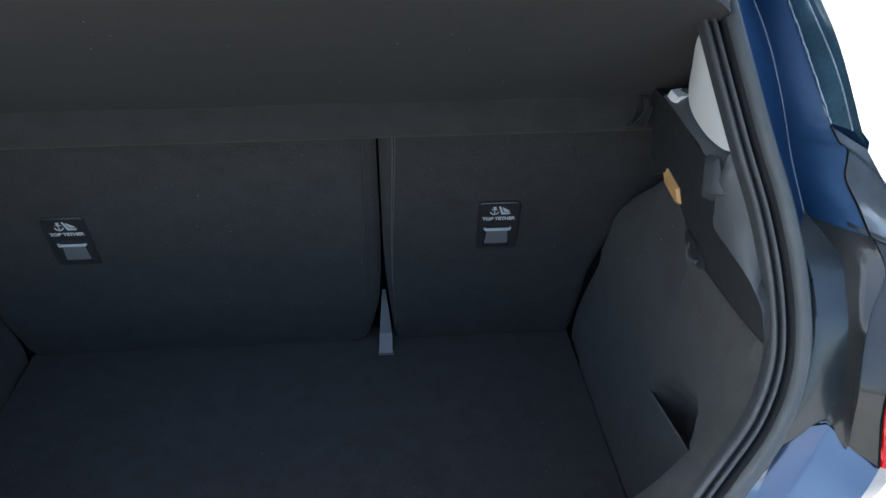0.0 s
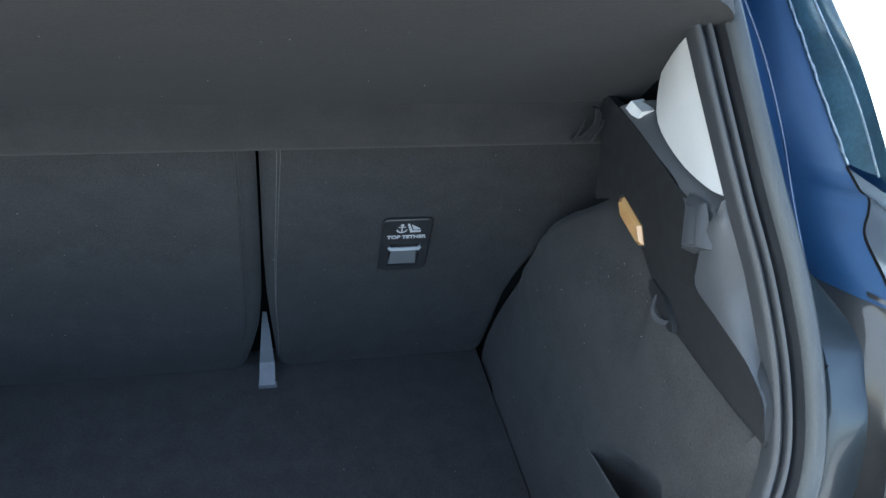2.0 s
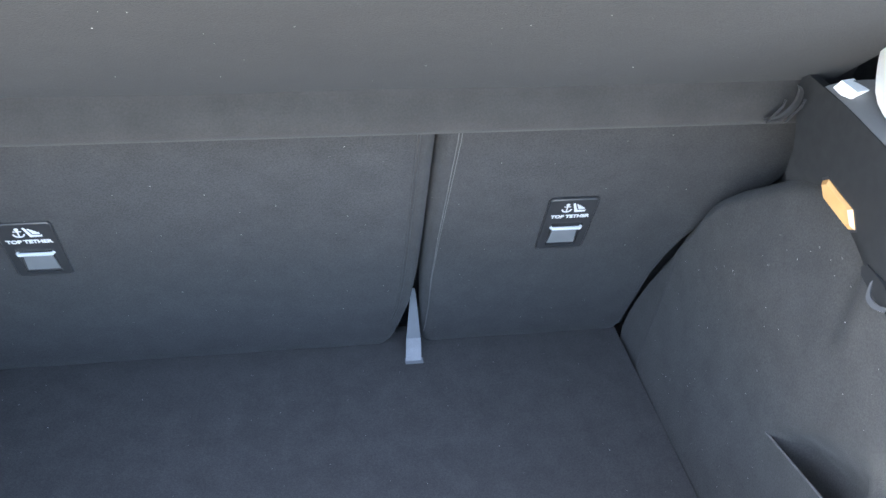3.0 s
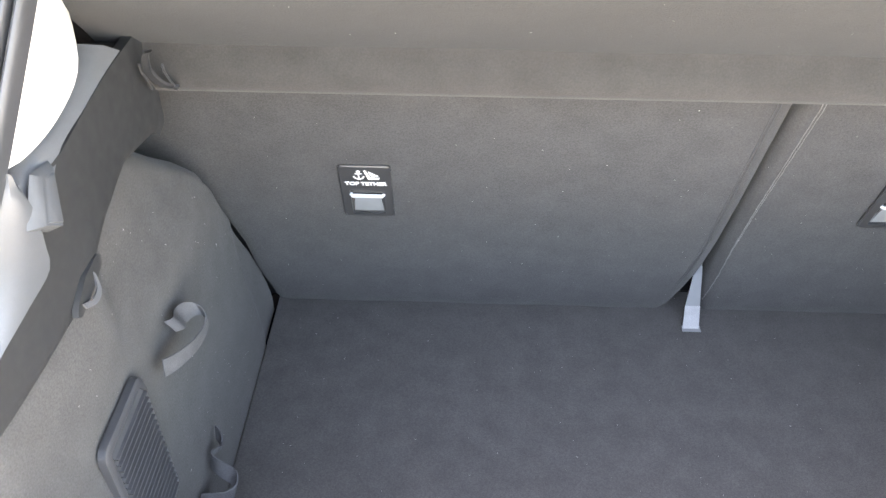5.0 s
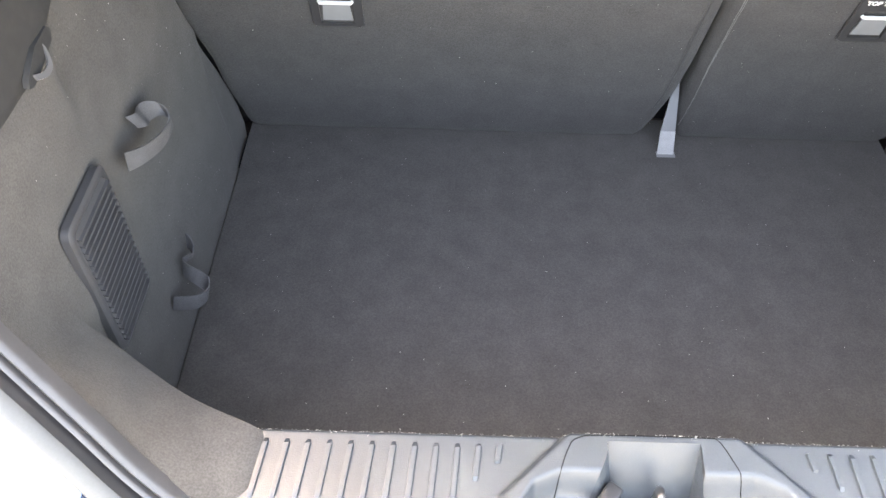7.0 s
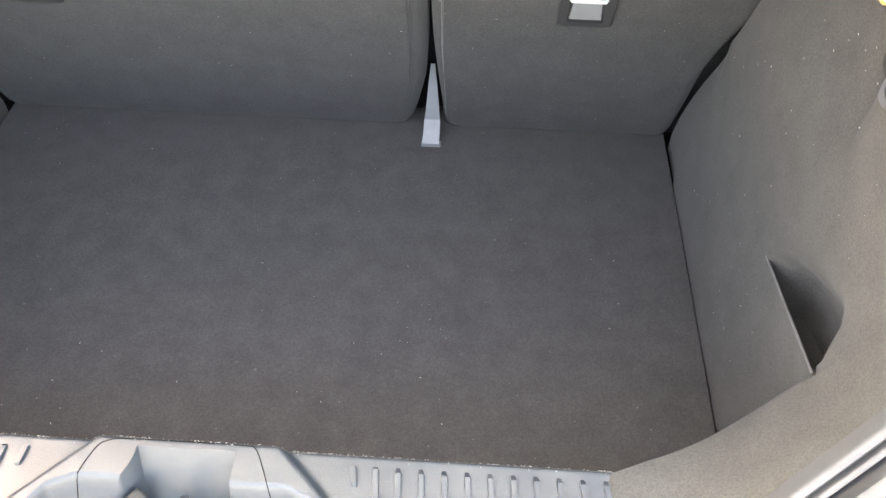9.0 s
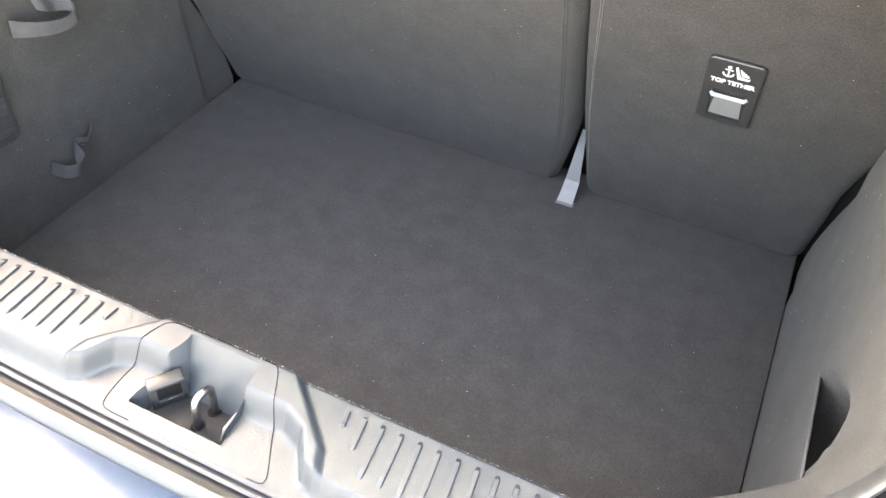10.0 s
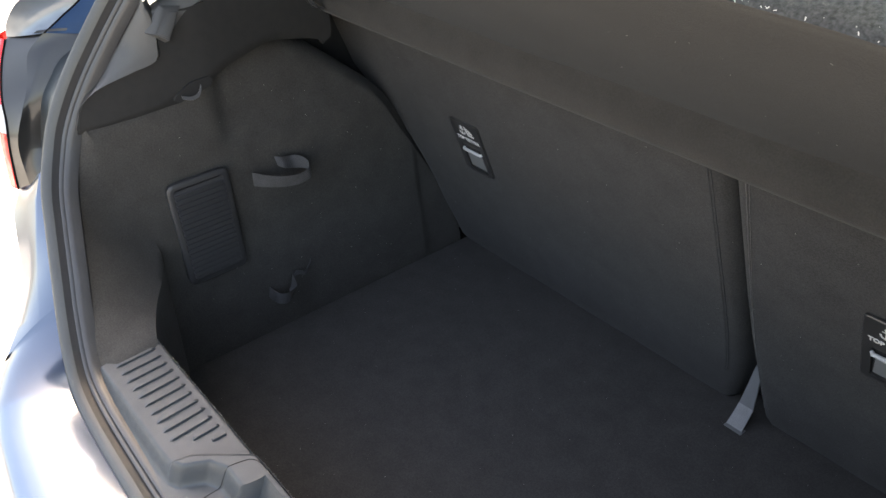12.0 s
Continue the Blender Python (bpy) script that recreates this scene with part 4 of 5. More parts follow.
# thin gap line round the latch cover
gap = [(-0.055, -0.7612), (-0.080, -0.7608), (-0.089, -0.757), (-0.091, -0.740), (-0.088, -0.712), (-0.078, -0.682), (-0.068, -0.6705), (-0.04, -0.6675), (0.045, -0.6675), (0.056, -0.670), (0.066, -0.688), (0.080, -0.720), (0.096, -0.752), (0.094, -0.7602), (0.08, -0.7612)]
pts = [(p.x, p.y, sill_z(p.x, p.y) + 0.0002) for p in spline([(x, y, 0) for x, y in gap], 90)]
gp = mesh("cover_gap", *tube(pts, 0.00045, 5), DARK, sill, "dark joint round the latch cover")
gp.matrix_parent_inverse = SP

# striker: steel loop, plastic buffer and side tab in the pocket
striker = thing("latch_striker", "bright worn steel tailgate latch loop", "latch", at=(0.0, -0.712, zb))
loop = [(0, -0.728, -0.002), (0, -0.7275, 0.014), (0, -0.7265, 0.030), (0, -0.7245, 0.0365), (0, -0.7205, 0.0395), (0, -0.715, 0.040), (0, -0.7095, 0.0395), (0, -0.7065, 0.0365), (0, -0.706, 0.029), (0, -0.706, -0.002)]
mesh("loop", *tube([(p[0] - 0.002 + 0.006 * (p[1] + 0.733) / 0.033, p[1] + 0.712 - 0.001, p[2]) for p in loop], 0.0040, 10), CHROME, striker)
for px, py in ((-0.002, -0.0165), (0.002, 0.005)):
    mesh("striker_hole", [(px + 0.0068 * math.cos(a), py + 0.0078 * math.sin(a), 0.0009) for a in [2 * math.pi * k / 16 for k in range(16)]], [tuple(range(16))], DARK, striker, "dark hole round the loop's leg")
buffer = thing("latch_buffer", "grey plastic guide block beside the latch loop", "guide block", at=(-0.036, -0.714, zb))
TURN = pose(-0.011, -0.001, -0.001, 0, 6, -36)
part("block", box_bm(0.015, 0.036, 0.038, TURN @ Matrix.Translation((0, 0, 0.018)), 0.0025, 3), BLOCK_PL, buffer)
# slightly raised near-black box that paints the shade inside the window
part("recess", box_bm(0.004, 0.024, 0.018, TURN @ Matrix.Translation((0.0062, 0.001, 0.0245)), 0.001, 1), DARK, buffer, "dark window of the block")
part("ramp", box_bm(0.004, 0.024, 0.008, TURN @ Matrix.Translation((0.0066, 0.001, 0.0100)) @ pose(0, 0, 0, 0, 12, 0), 0.001, 1), BLOCK_PL, buffer)
tab = thing("latch_guide", "pale metal guide tab at the pocket's edge", "guide tab", at=(0.031, -0.722, zb))
part("tab", box_bm(0.003, 0.022, 0.026, pose(0.001, 0, 0.013, 0, 16, 0), 0.001, 2), FLAP, tab)

# ---------------------------------------------------------------- raised parcel shelf
shelf = thing("parcel_shelf", "dark felt-covered parcel shelf hanging raised at its rear edge", "parcel shelf", at=(0, -0.25, 1.15))
SH = Matrix.Translation(-shelf.location)
HINGE = Vector((0, -0.250, 1.190))
SLOPE = Vector((0, -0.79, 0.613)).normalized()       # along the shelf, to its rear edge
THICK = Vector((0, 0.613, 0.79)).normalized()        # out of its top
EDGE_Q = (0.0, 0.6, 0.745, 0.82, 0.875, 0.92, 0.96, 0.985, 1.0)
EDGE_X = (0.0, 0.33, 0.41, 0.451, 0.479, 0.503, 0.519, 0.526, 0.528)
EDGE_L = (0.355, 0.352, 0.345, 0.334, 0.319, 0.300, 0.283, 0.272, 0.264)


def shelf_edge(x):
    """Length of the shelf at x: bowed, with rounded corners."""
    return lerp(abs(x), EDGE_X, EDGE_L)


def shelf_row(q):
    """One line of the shelf from hinge to rear edge, round the rear face and back over the top; q runs from -1 to 1 across."""
    a, side = abs(q), math.copysign(1, q)
    xe, L = lerp(a, EDGE_Q, EDGE_X), lerp(a, EDGE_Q, EDGE_L)
    da = 0.01
    tx = lerp(min(a + da, 1), EDGE_Q, EDGE_X) - lerp(max(a - da, 0), EDGE_Q, EDGE_X)
    tl = lerp(min(a + da, 1), EDGE_Q, EDGE_L) - lerp(max(a - da, 0), EDGE_Q, EDGE_L)
    k = math.hypot(tx, tl)
    out = (Vector((1, 0, 0)) * (-tl / k) + SLOPE * (tx / k))
    row = []
    for u in (0.0, 0.03, 0.08, 0.16, 0.28, 0.42, 0.56, 0.70, 0.82, 0.90, 0.95, 0.98, 1.0):
        bend = 0.006 * math.sin(math.pi * u) * (1 - a ** 4) + 0.0016 * noise.noise(Vector((q * 3.5, u * 3, 0)))
        row.append(Vector((a * 0.576 + (xe - a * 0.576) * u ** 0.8, HINGE.y, HINGE.z)) + SLOPE * (L * u) + THICK * (bend - 0.004 * smooth(0.9, 1.0, u)))
    e = row[-1]
    for o, h in ((0.0022, -0.001), (0.0032, 0.003), (0.0028, 0.008), (0.0, 0.020), (-0.006, 0.036), (-0.014, 0.052), (-0.026, 0.066), (-0.044, 0.074)):
        row.append(e + out * o + THICK * h)
    for u in (0.72, 0.45, 0.2, 0.04):
        row.append(Vector((a * 0.57 + (xe * 0.94 - a * 0.57) * u ** 0.8, HINGE.y, HINGE.z)) + SLOPE * (L * u) + THICK * (0.030 + 0.045 * u))
    return [Vector((p.x * side, p.y, p.z)) for p in row]


qs = [math.sin(math.pi / 2 * k / 36) for k in range(-36, 37)]
rows = [shelf_row(q) for q in qs]
UNDER = 14                                            # points of a row that belong to the underside
board = mesh("shelf_board", [p for r in rows for p in r[:UNDER]], grid_faces(len(qs), UNDER), SHELF_SHADED, shelf, "felt underside, its shade put into the dark colour", 75)
top = [r[UNDER - 1:] for r in rows]
v, f = [p for r in top for p in r], grid_faces(len(qs), len(top[0]))
face = mesh("shelf_top", v, f, SHELF_LIT, shelf, "felt rear face and top, skylight put into the grey, fuzzy along the edge", 75)
ends = []
for r in (rows[0], rows[-1]):                         # narrow side faces between underside and top
    lo, hi = r[:UNDER - 1], [r[-1], r[-2], r[-3], r[-4], r[-5], r[-6], r[-7]]
    n = 14
    v = []
    for k in range(n):
        t = k / (n - 1)
        p = lo[min(int(t * (len(lo) - 1)), len(lo) - 2)].lerp(lo[min(int(t * (len(lo) - 1)) + 1, len(lo) - 1)], t * (len(lo) - 1) - min(int(t * (len(lo) - 1)), len(lo) - 2))
        q = hi[min(int(t * (len(hi) - 1)), len(hi) - 2)].lerp(hi[min(int(t * (len(hi) - 1)) + 1, len(hi) - 1)], t * (len(hi) - 1) - min(int(t * (len(hi) - 1)), len(hi) - 2))
        v += [p, p.lerp(q, 0.5) + Vector((math.copysign(0.003, p.x), 0, 0)), q]
    ends.append(mesh("shelf_side", v, grid_faces(n, 3), SHELF_LIT, shelf, "", 75))
v = []
for k in range(61):
    x = 0.578 * (2 * k / 60 - 1)
    low = Vector((x, -0.244, 1.136))
    v += [low + Vector((0, d, h)) for d, h in ((0.056, 0.012), (0.020, 0.006), (0.002, 0.002), (-0.008, 0.004), (-0.014, 0.012), (-0.0155, 0.024), (-0.0125, 0.036), (-0.007, 0.046), (-0.0045, 0.056))]
lip = mesh("hinge_lip", v, grid_faces(61, 9), SHELF_LIP_LIT, shelf, "rounded felt lip along the hinge, the light on it put into the colour", 75)
for ob in [board, face, lip] + ends:
    ob.matrix_parent_inverse = SH
for s in (1, -1):
    # hinge clip and the knob for the lifting cord
    pts = [(s * 0.500, -0.262, 1.150), (s * 0.508, -0.276, 1.160), (s * 0.517, -0.280, 1.176), (s * 0.512, -0.290, 1.196), (s * 0.505, -0.296, 1.204)]
    c = mesh("hinge_clip", *ribbon(spline(pts, 14), (s * 0.0042, 0.002, -0.002), 0.003), GLOSS_BLACK, shelf, "black plastic hinge clip")
    c.matrix_parent_inverse = SH
    for dx in (0.498, 0.520):
        c2 = mesh("clip_wall", *tube([(s * dx, -0.268, 1.150), (s * dx, -0.288, 1.178), (s * dx, -0.290, 1.188)], 0.0013, 6), GLOSS_BLACK, shelf)
        c2.matrix_parent_inverse = SH
    pts = [Vector((s * x, y, z)) for x, y, z in ((0.531, -0.440, 1.350), (0.530, -0.442, 1.360), (0.529, -0.444, 1.370), (0.528, -0.446, 1.381))]
    kb = mesh("cord_knob", *tube(spline(pts, 12), [0.0095, 0.0097, 0.0098, 0.0098, 0.0098, 0.0098, 0.0098, 0.0097, 0.0095, 0.0088, 0.0072, 0.004], 14), KNOB_PL, shelf, "grey plastic knob for the lifting cord")
    kb.matrix_parent_inverse = SH
    cord = mesh("cord", *tube([(s * 0.514, -0.446, 1.378), (s * 0.513, -0.456, 1.402), (s * 0.505, -0.52, 1.55), (s * 0.50, -0.66, 1.76)], [0.0042, 0.0042, 0.0022, 0.0022], 8), GLOSS_BLACK, shelf, "thin black lifting cord")
    cord.matrix_parent_inverse = SH

# ---------------------------------------------------------------- tether anchor plates in the seat backs
def rounded(w, h, r, n=6):
    out = []
    for cx, cy, a0 in ((w / 2 - r, h / 2 - r, 0), (-w / 2 + r, h / 2 - r, 90), (-w / 2 + r, -h / 2 + r, 180), (w / 2 - r, -h / 2 + r, 270)):
        for k in range(n):
            a = radians(a0 + 90 * k / (n - 1))
            out.append((cx + r * math.cos(a), cy + r * math.sin(a)))
    return out


def text_mesh(body, size, depth):
    cu = bpy.data.curves.new("text", "FONT")
    cu.body, cu.size, cu.extrude = body, size, depth
    cu.align_x, cu.align_y = "CENTER", "CENTER"
    cu.offset = 0.0004 * size / 0.01
    ob = bpy.data.objects.new("text", cu)
    me = bpy.data.meshes.new_from_object(ob)
    bpy.data.objects.remove(ob)
    return me


def tether_plate(x):
    """Glossy black anchor plate with a white pictogram, its words and a hinged flap over the anchor bar."""
    W, H = 0.067, 0.112
    root = thing("tether_anchor", "black child-seat tether anchor plate with white print and grey flap", "tether anchor", "tether anchors")
    h = (0.925 - FLOOR) * math.sqrt(1 + SEAT_LEAN ** 2)
    c = on_seat(x, h, 0.0015)
    root.matrix_world = Matrix.Translation(c) @ Matrix((Vector((1, 0, 0)), SU, SN)).transposed().to_4x4()
    # ring with an opening
    outer = rounded(W, H, 0.006)
    ox, oy, ow, oh = 0.0, -0.022, 0.044, 0.052
    inner = [(a + ox, b + oy) for a, b in rounded(ow, oh, 0.002)]
    n = len(outer)
    v = [(a, b, -0.001) for a, b in outer] + [(a, b, 0.0016) for a, b in outer] + [(a * 0.960, b * 0.976, 0.0027) for a, b in outer] + [(a, b, 0.0024) for a, b in inner] + [(a, b, -0.012) for a, b in inner]
    f = []
    for r in range(4):
        for k in range(n):
            f.append((r * n + k, r * n + (k + 1) % n, (r + 1) * n + (k + 1) % n, (r + 1) * n + k))
    f.append(tuple(4 * n + k for k in range(n)))
    plate = mesh("plate", v, f, GLOSS_BLACK, root, sharp=30)
    # hinge bar and flap
    # the bar is coloured pale for the sky that it reflects
    bar = [(-0.0215, -0.0055, 0.0012), (-0.020, -0.0055, 0.0042), (0.020, -0.0055, 0.0042), (0.0215, -0.0055, 0.0012)]
    mesh("anchor_bar", *tube(bar, 0.0026, 8), PALE, root, "pale grey bar")
    fl = [(-0.0165, -0.008), (0.0165, -0.008), (0.0195, -0.044), (-0.0195, -0.044)]
    v = [(a, b, 0.0015 if k < 2 else 0.0008) for k, (a, b) in enumerate(fl)] + [(a, b, -0.001 if k < 2 else -0.003) for k, (a, b) in enumerate(fl)]
    mesh("flap", v, [(0, 1, 2, 3), (4, 5, 6, 7), (0, 1, 5, 4), (1, 2, 6, 5), (2, 3, 7, 6), (3, 0, 4, 7)], FLAP, root, "grey sprung flap")
    # words
    me = text_mesh("TOP TETHER", 0.0092, 0.0002)
    for p in me.vertices:
        p.co = (p.co.x * 1.0, p.co.y + 0.0195, p.co.z + 0.0029)
    me.materials.append(WHITE)
    t = new("lettering", me)
    t.parent = plate
    tagged(t, "white letters TOP TETHER")
    # pictogram: anchor with a seat beside it, seen from the side
    bm = bmesh.new()

    def poly(pts, z=0.0029):
        lo = [bm.verts.new((a, b, z - 0.0004)) for a, b in pts]
        hi = [bm.verts.new((a, b, z)) for a, b in pts]
        bm.faces.new(hi)
        for k in range(len(pts)):
            bm.faces.new((lo[k], lo[(k + 1) % len(pts)], hi[(k + 1) % len(pts)], hi[k]))

    cy = 0.0375
    poly([(-0.0085, cy - 0.008), (-0.0068, cy - 0.008), (-0.0068, cy + 0.006), (-0.0085, cy + 0.006)])
    poly([(-0.0077 + 0.0026 * math.cos(a), cy + 0.0075 + 0.0026 * math.sin(a)) for a in [2 * math.pi * k / 12 for k in range(12)]])
    ring = [(-0.0077 + 0.0072 * math.cos(a), cy - 0.002 + 0.0068 * math.sin(a)) for a in [math.pi + math.pi * k / 10 for k in range(11)]]
    ring += [(-0.0077 + 0.0052 * math.cos(a), cy - 0.002 + 0.0048 * math.sin(a)) for a in [2 * math.pi - math.pi * k / 10 for k in range(11)]]
    poly(ring)
    poly([(-0.0125, cy + 0.0025), (-0.003, cy + 0.0025), (-0.003, cy + 0.004), (-0.0125, cy + 0.004)])
    poly([(-0.001, cy + 0.010), (0.0015, cy + 0.011), (0.007, cy - 0.004), (0.017, cy - 0.005), (0.0185, cy - 0.0035), (0.018, cy - 0.008), (0.004, cy - 0.0085)])
    for k in range(4):
        poly([(0.0045 + 0.003 * k, cy + 0.008 - 0.0022 * k), (0.0068 + 0.003 * k, cy + 0.0076 - 0.0022 * k), (0.0105 + 0.0022 * k, cy - 0.0025), (0.0085 + 0.0022 * k, cy - 0.0025)])
    part("pictogram", bm, WHITE, plate, "white anchor-and-child-seat symbol")
    return root


tether_plate(-0.3375)
tether_plate(0.347)

# ---------------------------------------------------------------- grey belt strap standing in the gap between the seat backs
strap = thing("belt_strap", "pale grey belt strap pulled tight between the seat backs", "strap", at=(0.154, -0.037, FLOOR))
for name, pts, wide, m, lab in (
        ("strap_end", [(0.1535, -0.0395, 0.6205), (0.1545, -0.029, 0.636), (0.1550, -0.0195, 0.651)], [0.0128, 0.0122, 0.0118], STRAP_END, "pale folded end"),
        ("strap_run", [(0.1550, -0.0193, 0.6512), (0.1550, -0.012, 0.682), (0.1548, -0.006, 0.71), (0.1545, 0.0005, 0.737)], [0.0114, 0.0088, 0.0062, 0.003], FLAP, "")):
    sp = spline(pts, 10)
    ws = [lerp(i / 9, [k / (len(wide) - 1) for k in range(len(wide))], wide) for i in range(10)]
    v, f = ribbon([p - strap.location for p in sp], [(w, 0, 0) for w in ws], 0.0028)
    mesh(name, v, f, m, strap, lab, 30)
mesh("strap_slot", *tube([(-0.014, -0.003, 0.0006), (0.015, -0.003, 0.0006)], 0.007, 8, 0.1), FLAP, strap, "grey lip of the floor slot")

GRILLE_PL = mat("grey-black vent plastic", (0.040, 0.040, 0.042), 0.40, 0, 0.1, 20, 0.1, 900, 0.1, 700)
# ---------------------------------------------------------------- vent grille on the side wall
grille = thing("vent_grille", "black louvred air vent grille in the felt side wall", "vent grille", at=(-0.522, -0.504, 0.857))
gx = lambda z: -wall_x(-0.5, z)
GW, GH = 0.100, 0.178
R = Matrix(((0, 0, 1), (-1, 0, 0), (0, 1, 0))).to_4x4()       # local x along -y, y up, z into the boot
tilt = math.atan2(gx(0.775) - gx(0.94), 0.165)
grille.matrix_world = Matrix.Translation((-0.5235, -0.504, 0.857)) @ Matrix.Rotation(-tilt * 0.9, 4, "Y") @ R
o1, o2, i1 = rounded(GW, GH, 0.012), rounded(GW - 0.006, GH - 0.006, 0.010), rounded(GW - 0.018, GH - 0.018, 0.006)
n = len(o1)
v = [(a, b, -0.004) for a, b in o1] + [(a, b, 0.0035) for a, b in o1] + [(a, b, 0.0058) for a, b in o2] + [(a, b, 0.0052) for a, b in i1] + [(a, b, -0.002) for a, b in i1]
f = [(r * n + k, r * n + (k + 1) % n, (r + 1) * n + (k + 1) % n, (r + 1) * n + k) for r in range(4) for k in range(n)]
mesh("grille_frame", v, f, GRILLE_PL, grille, sharp=50)
mesh("grille_back", [(a, b, -0.0015) for a, b in i1], [tuple(range(n))], DARK, grille)
slat_me = None
SECTION = ((0.0028, 0.0012), (0.0024, 0.0028), (-0.0016, 0.0064), (-0.0020, 0.0096), (-0.0030, 0.0100), (-0.0033, 0.0030), (0.0026, -0.0004))
for k in range(18):
    y = -0.0725 + 0.1468 * k / 17
    if slat_me is None:
        m = len(SECTION)
        v = [(x, dy, z) for x in (-0.0405, 0.0405) for dy, z in SECTION]
        s0 = mesh("slat", v, [tuple(range(m)), tuple(range(m, 2 * m))] + [(i, (i + 1) % m, m + (i + 1) % m, m + i) for i in range(m)], GRILLE_PL, grille, sharp=30)
        s0.location = (0, y, 0)
        slat_me = s0.data
    else:
        ob = new("slat", slat_me)
        ob.parent = grille
        ob.location = (0, y, 0)

# ---------------------------------------------------------------- elastic straps on the side wall
up_strap = thing("elastic_strap", "grey elastic retaining strap curling off the side wall", "strap", "elastic straps", at=(-0.53, -0.36, 0.90))
pts = [(-0.516, -0.418, 0.912), (-0.508, -0.400, 0.905), (-0.500, -0.372, 0.897), (-0.496, -0.345, 0.894), (-0.497, -0.328, 0.898), (-0.506, -0.322, 0.905), (-0.514, -0.330, 0.912), (-0.518, -0.345, 0.916), (-0.514, -0.362, 0.922), (-0.52, -0.372, 0.926)]
v, f = ribbon([p - up_strap.location for p in spline(pts, 40)], [(0.001 - 0.006 * smooth(18, 30, k), 0.0, lerp(k, (0, 8, 20, 30, 39), (0.0125, 0.0105, 0.009, 0.010, 0.007))) for k in range(40)], 0.0014)
mesh("band", v, f, STRAP, up_strap)
low_strap = thing("elastic_strap", "grey elastic retaining strap looped low on the side wall", "strap", "elastic straps", at=(-0.525, -0.39, 0.71))
pts = [(-0.514, -0.428, 0.697), (-0.500, -0.428, 0.697), (-0.484, -0.424, 0.697), (-0.475, -0.414, 0.699), (-0.478, -0.402, 0.702), (-0.490, -0.394, 0.705), (-0.503, -0.388, 0.708), (-0.511, -0.380, 0.710), (-0.508, -0.370, 0.712), (-0.503, -0.360, 0.714), (-0.507, -0.350, 0.716), (-0.513, -0.345, 0.718)]
TWIST = ((0.003, 0.003, 0.005, 0.0, 0.001, 0.004, 0.0, 0.0), (0.001, 0.001, 0.006, 0.003, 0.003, 0.005, 0.004, 0.003), (0.0115, 0.0115, 0.004, 0.012, 0.011, 0.002, 0.010, 0.010))
v, f = ribbon([p - low_strap.location for p in spline(pts, 36)], [tuple(lerp(k / 35, (0, 0.38, 0.5, 0.62, 0.70, 0.80, 0.9, 1), c) for c in TWIST) for k in range(36)], 0.0016)
mesh("band", v, f, STRAP, low_strap)

HOOK_PL = mat("satin hook plastic", (0.07, 0.07, 0.072), 0.35, 0, 0.1, 40)
# ---------------------------------------------------------------- bag hooks below the plastic trim
for s in (1, -1):
    hk = thing("bag_hook", "black bag hook with a grey arm on the trim edge", "hook", "bag hooks", at=(s * 0.529, -0.474, 1.078))
    rec = [(0.030, 0.006), (0.024, 0.012), (-0.004, 0.010), (-0.030, -0.004), (-0.033, -0.010), (-0.026, -0.014), (0.004, -0.008), (0.026, -0.002)]
    v = [(0.0 - s * 0.0015, a, b) for a, b in rec] + [(s * 0.004, a, b) for a, b in rec]
    n = len(rec)
    mesh("hook_base", v, [tuple(range(n))] + [(k, (k + 1) % n, n + (k + 1) % n, n + k) for k in range(n)], TRIM_PL, hk)
    pts = [(-s * 0.001, 0.010, 0.003), (-s * 0.004, 0.006, -0.005), (-s * 0.006, 0.000, -0.010), (-s * 0.006, -0.011, -0.011), (-s * 0.003, -0.022, -0.007)]
    v, f = ribbon(spline(pts, 16), (s * 0.0012, 0.0, 0.0024), 0.0022)
    mesh("hook_arm", v, f, HOOK_PL, hk, "grey hook arm", 60)

# ---------------------------------------------------------------- boot lamp
lamp_unit = thing("boot_lamp", "amber boot lamp lens set into the felt side wall", "lamp", at=(0.529, -0.384, 1.115))
q = [(y + 0.384, z - 1.115) for y, z in ((-0.348, 1.123), (-0.356, 1.129), (-0.404, 1.123), (-0.417, 1.108), (-0.409, 1.103), (-0.359, 1.110))]
n = len(q)
v = [(0.004, a, b) for a, b in q] + [(-0.001, a, b) for a, b in q] + [(-0.0045, a * 0.86, b * 0.74) for a, b in q]
mesh("lamp_lens", v, [(k, (k + 1) % n, n + (k + 1) % n, n + k) for k in range(n)] + [(n + k, n + (k + 1) % n, 2 * n + (k + 1) % n, 2 * n + k) for k in range(n)] + [tuple(2 * n + k for k in range(n))],
     AMBER, lamp_unit, "ribbed amber lens", 20)
v = [(0.0, a * 1.1, b * 1.16) for a, b in q] + [(0.006, a * 1.1, b * 1.16) for a, b in q]
mesh("lamp_housing", v, [tuple(range(n))] + [(k, (k + 1) % n, n + (k + 1) % n, n + k) for k in range(n)], GLOSS_BLACK, lamp_unit)

SUNLIT_WHITE = mat("white of the sunlit patch", (0.90, 0.90, 0.88), 0.6, 0, 0.04, 60)
# added white quad: its colour is the sunlight falling past the shelf's side
lit_patch = thing("sunlit_patch", "small white patch standing in for sunlight on the trim edge", "shelf rest", at=(0.534, -0.323, 1.214))
v = [(0.017, -0.010), (0.004, 0.007), (-0.024, 0.007), (-0.018, -0.003)]
mesh("lit_patch", [(-0.002, b, c) for b, c in v] + [(0.012, b + 0.002, c + 0.001) for b, c in v], [(0, 1, 2, 3), (0, 1, 5, 4), (1, 2, 6, 5), (2, 3, 7, 6), (3, 0, 4, 7)], SUNLIT_WHITE, lit_patch)

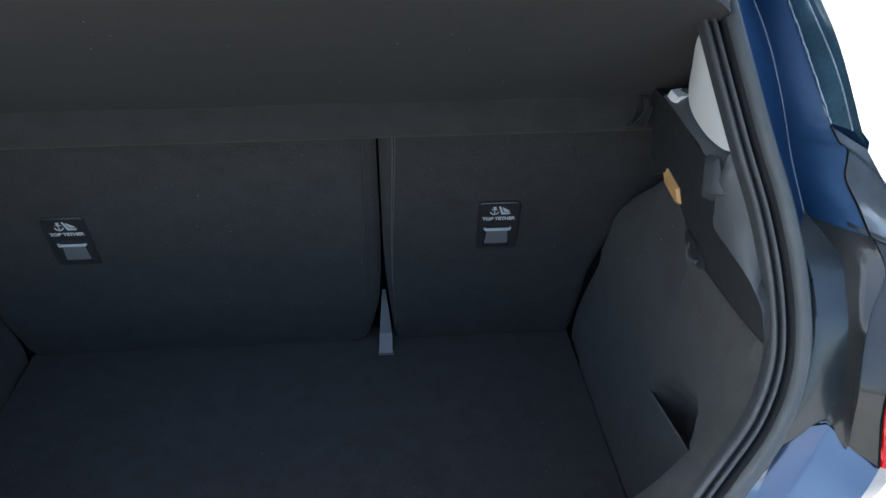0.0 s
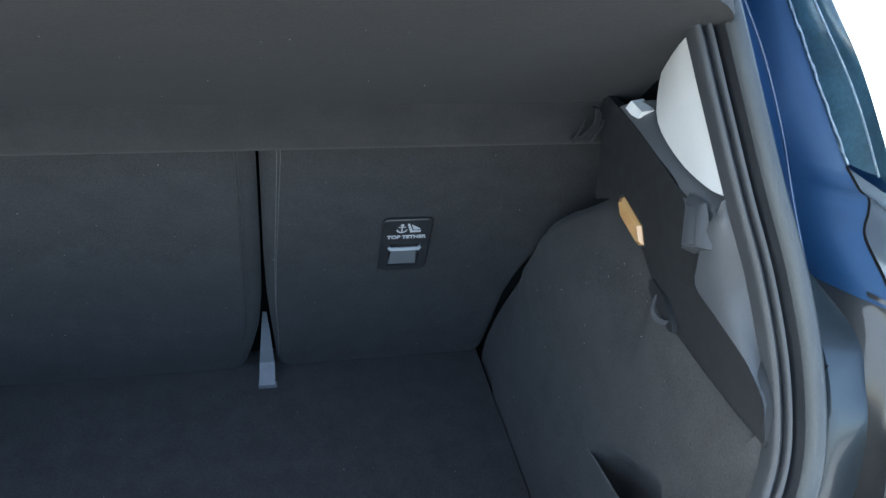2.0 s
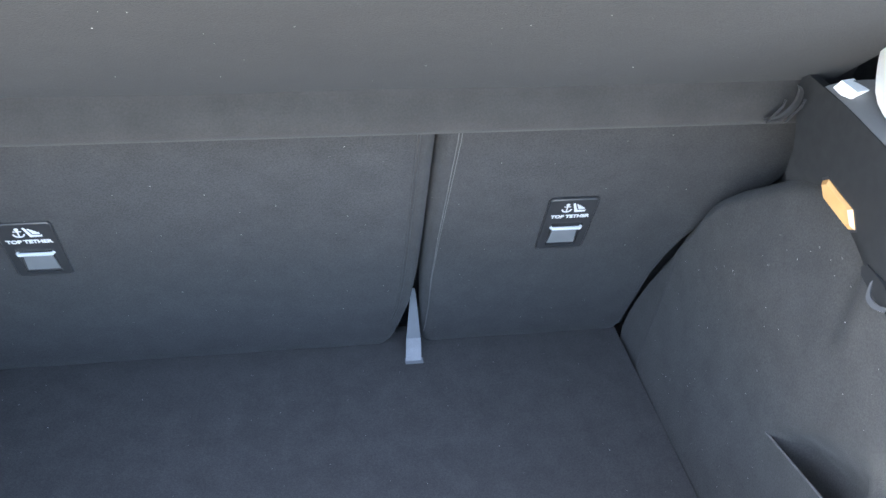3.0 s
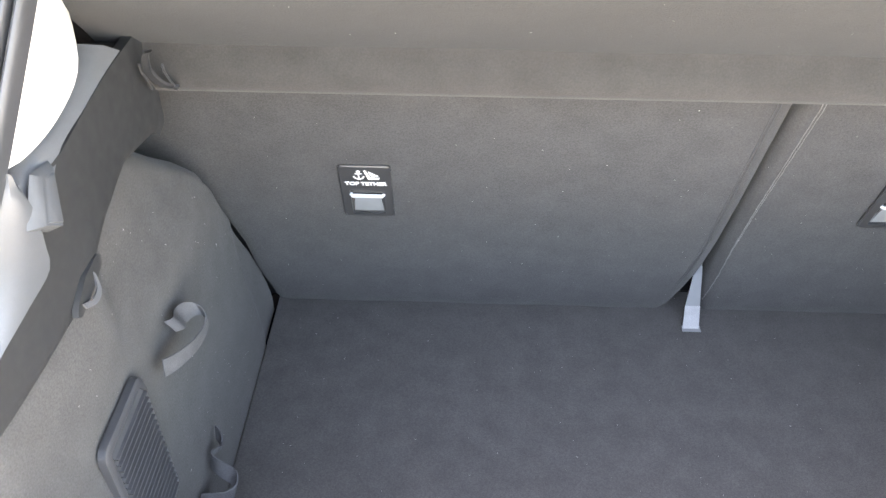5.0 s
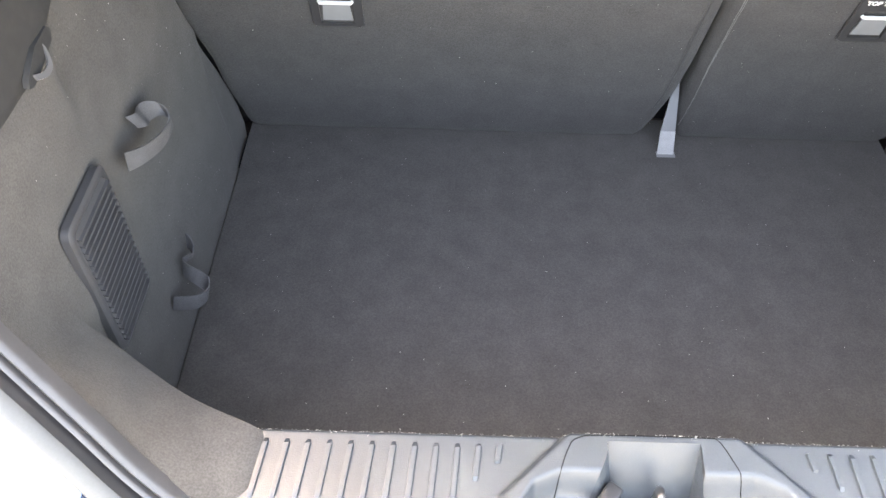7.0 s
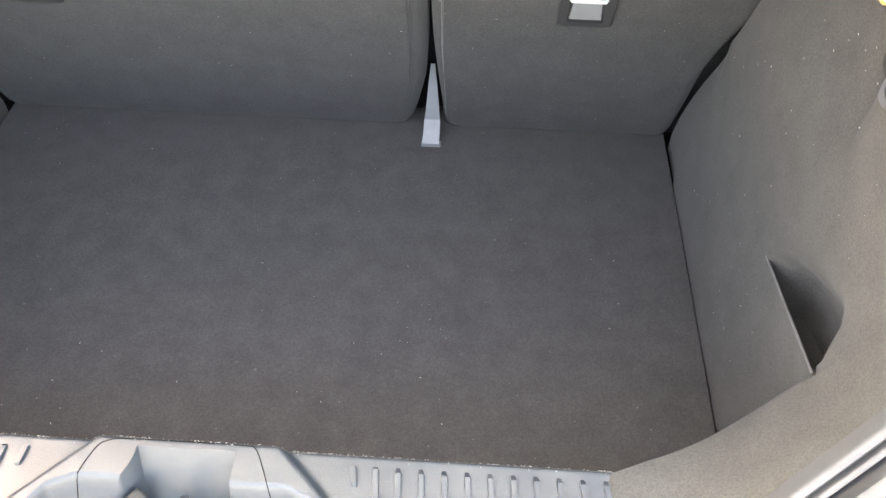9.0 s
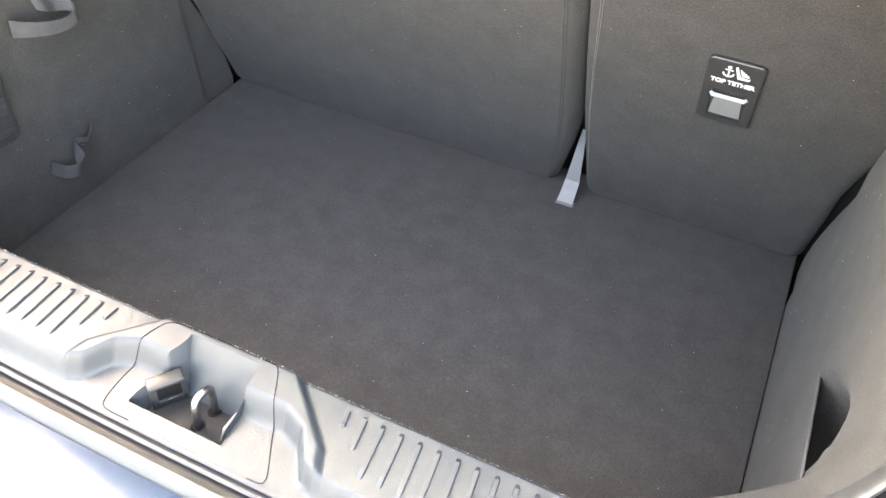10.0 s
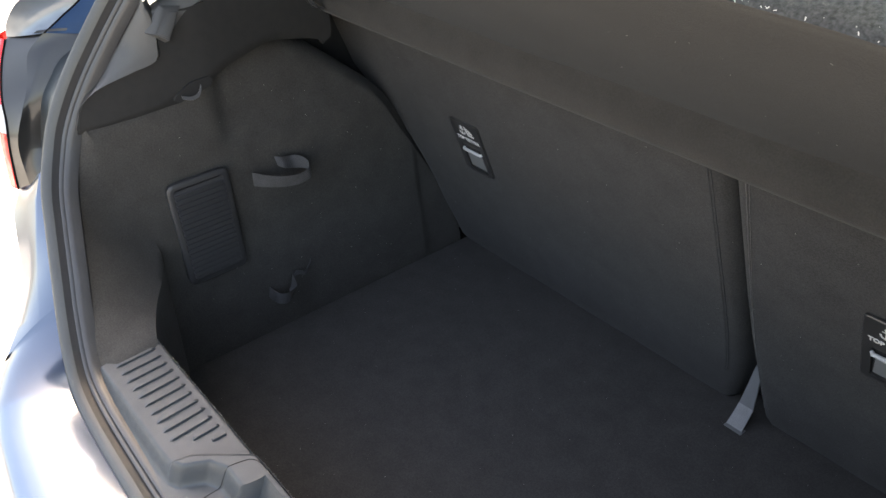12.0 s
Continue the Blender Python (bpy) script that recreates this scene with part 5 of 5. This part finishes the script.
# ---------------------------------------------------------------- lint and crumbs lying on the felt
rng = random.Random(7)
v, f = [], []


def speck(p, nrm, size, longish):
    nrm = Vector(nrm).normalized()
    a = nrm.orthogonal().normalized()
    a.rotate(Matrix.Rotation(rng.uniform(0, 6.28), 3, nrm).to_quaternion())
    b = nrm.cross(a)
    k = len(v)
    p, size = Vector(p) + nrm * 0.0006, size * 0.8
    for da, db in ((-longish, -1), (longish, -0.7), (longish * 0.9, 0.8), (-longish, 1)):
        v.append(p + a * da * size + b * db * size + nrm * rng.uniform(0, 0.0006))
    v.append(p + nrm * size * 1.2)
    f.extend([(k, k + 1, k + 4), (k + 1, k + 2, k + 4), (k + 2, k + 3, k + 4), (k + 3, k, k + 4)])


for _ in range(220):
    speck((rng.uniform(-0.49, 0.49), rng.uniform(-0.64, -0.01), FLOOR), (0, 0, 1), rng.uniform(0.00025, 0.00055), rng.choice((1, 1, 1.6, 3)))
for _ in range(130):
    x, h = rng.uniform(-0.5, 0.5), rng.uniform(0.04, 0.5)
    speck(on_seat(x, h, 0.0015), SN, rng.uniform(0.00022, 0.00048), rng.choice((1, 1, 1.6, 2.5)))
for _ in range(120):
    y = rng.uniform(-0.55, -0.12)
    z = rng.uniform(FLOOR + 0.03, top_z(y) - 0.04)
    if not (y < -0.38 and 0.78 < z < 0.94):
        speck((wall_x(y, z), y, z), (-1, 0, 0.1), rng.uniform(0.00025, 0.00055), rng.choice((1, 1.5, 3)))
        speck((-wall_x(y, z), y, z), (1, 0, 0.1), rng.uniform(0.00022, 0.00045), rng.choice((1, 1.5, 3)))
for _ in range(60):
    x, u = rng.uniform(-0.48, 0.48), rng.uniform(0.1, 0.95)
    speck(HINGE + Vector((x, 0, 0)) + SLOPE * (shelf_edge(x) * u) + THICK * (0.006 * math.sin(math.pi * u) - 0.001), -THICK, rng.uniform(0.00022, 0.00045), rng.choice((1, 1.5, 3)))
for _ in range(420):
    x = rng.uniform(-0.36, 0.36)
    y = min(rng.gauss(-0.6648, 0.0022), -0.6628)
    speck((x, y, sill_z(x, y)), (0, 0.5, 1), rng.uniform(0.0002, 0.00046), rng.choice((1.5, 3, 4)))
for _ in range(260):
    x = rng.uniform(-0.44, 0.44)
    speck(HINGE + Vector((x, 0, 0)) + SLOPE * (shelf_edge(x) + 0.002) + THICK * rng.uniform(-0.0045, 0.003), SLOPE - THICK * 0.4, rng.uniform(0.0002, 0.0004), rng.choice((1.5, 3, 4)))
lint = mesh("lint", v, f, LINT)
tagged(lint, "scattered pale lint and crumbs on the dark felt", "lint", kind="stuff")
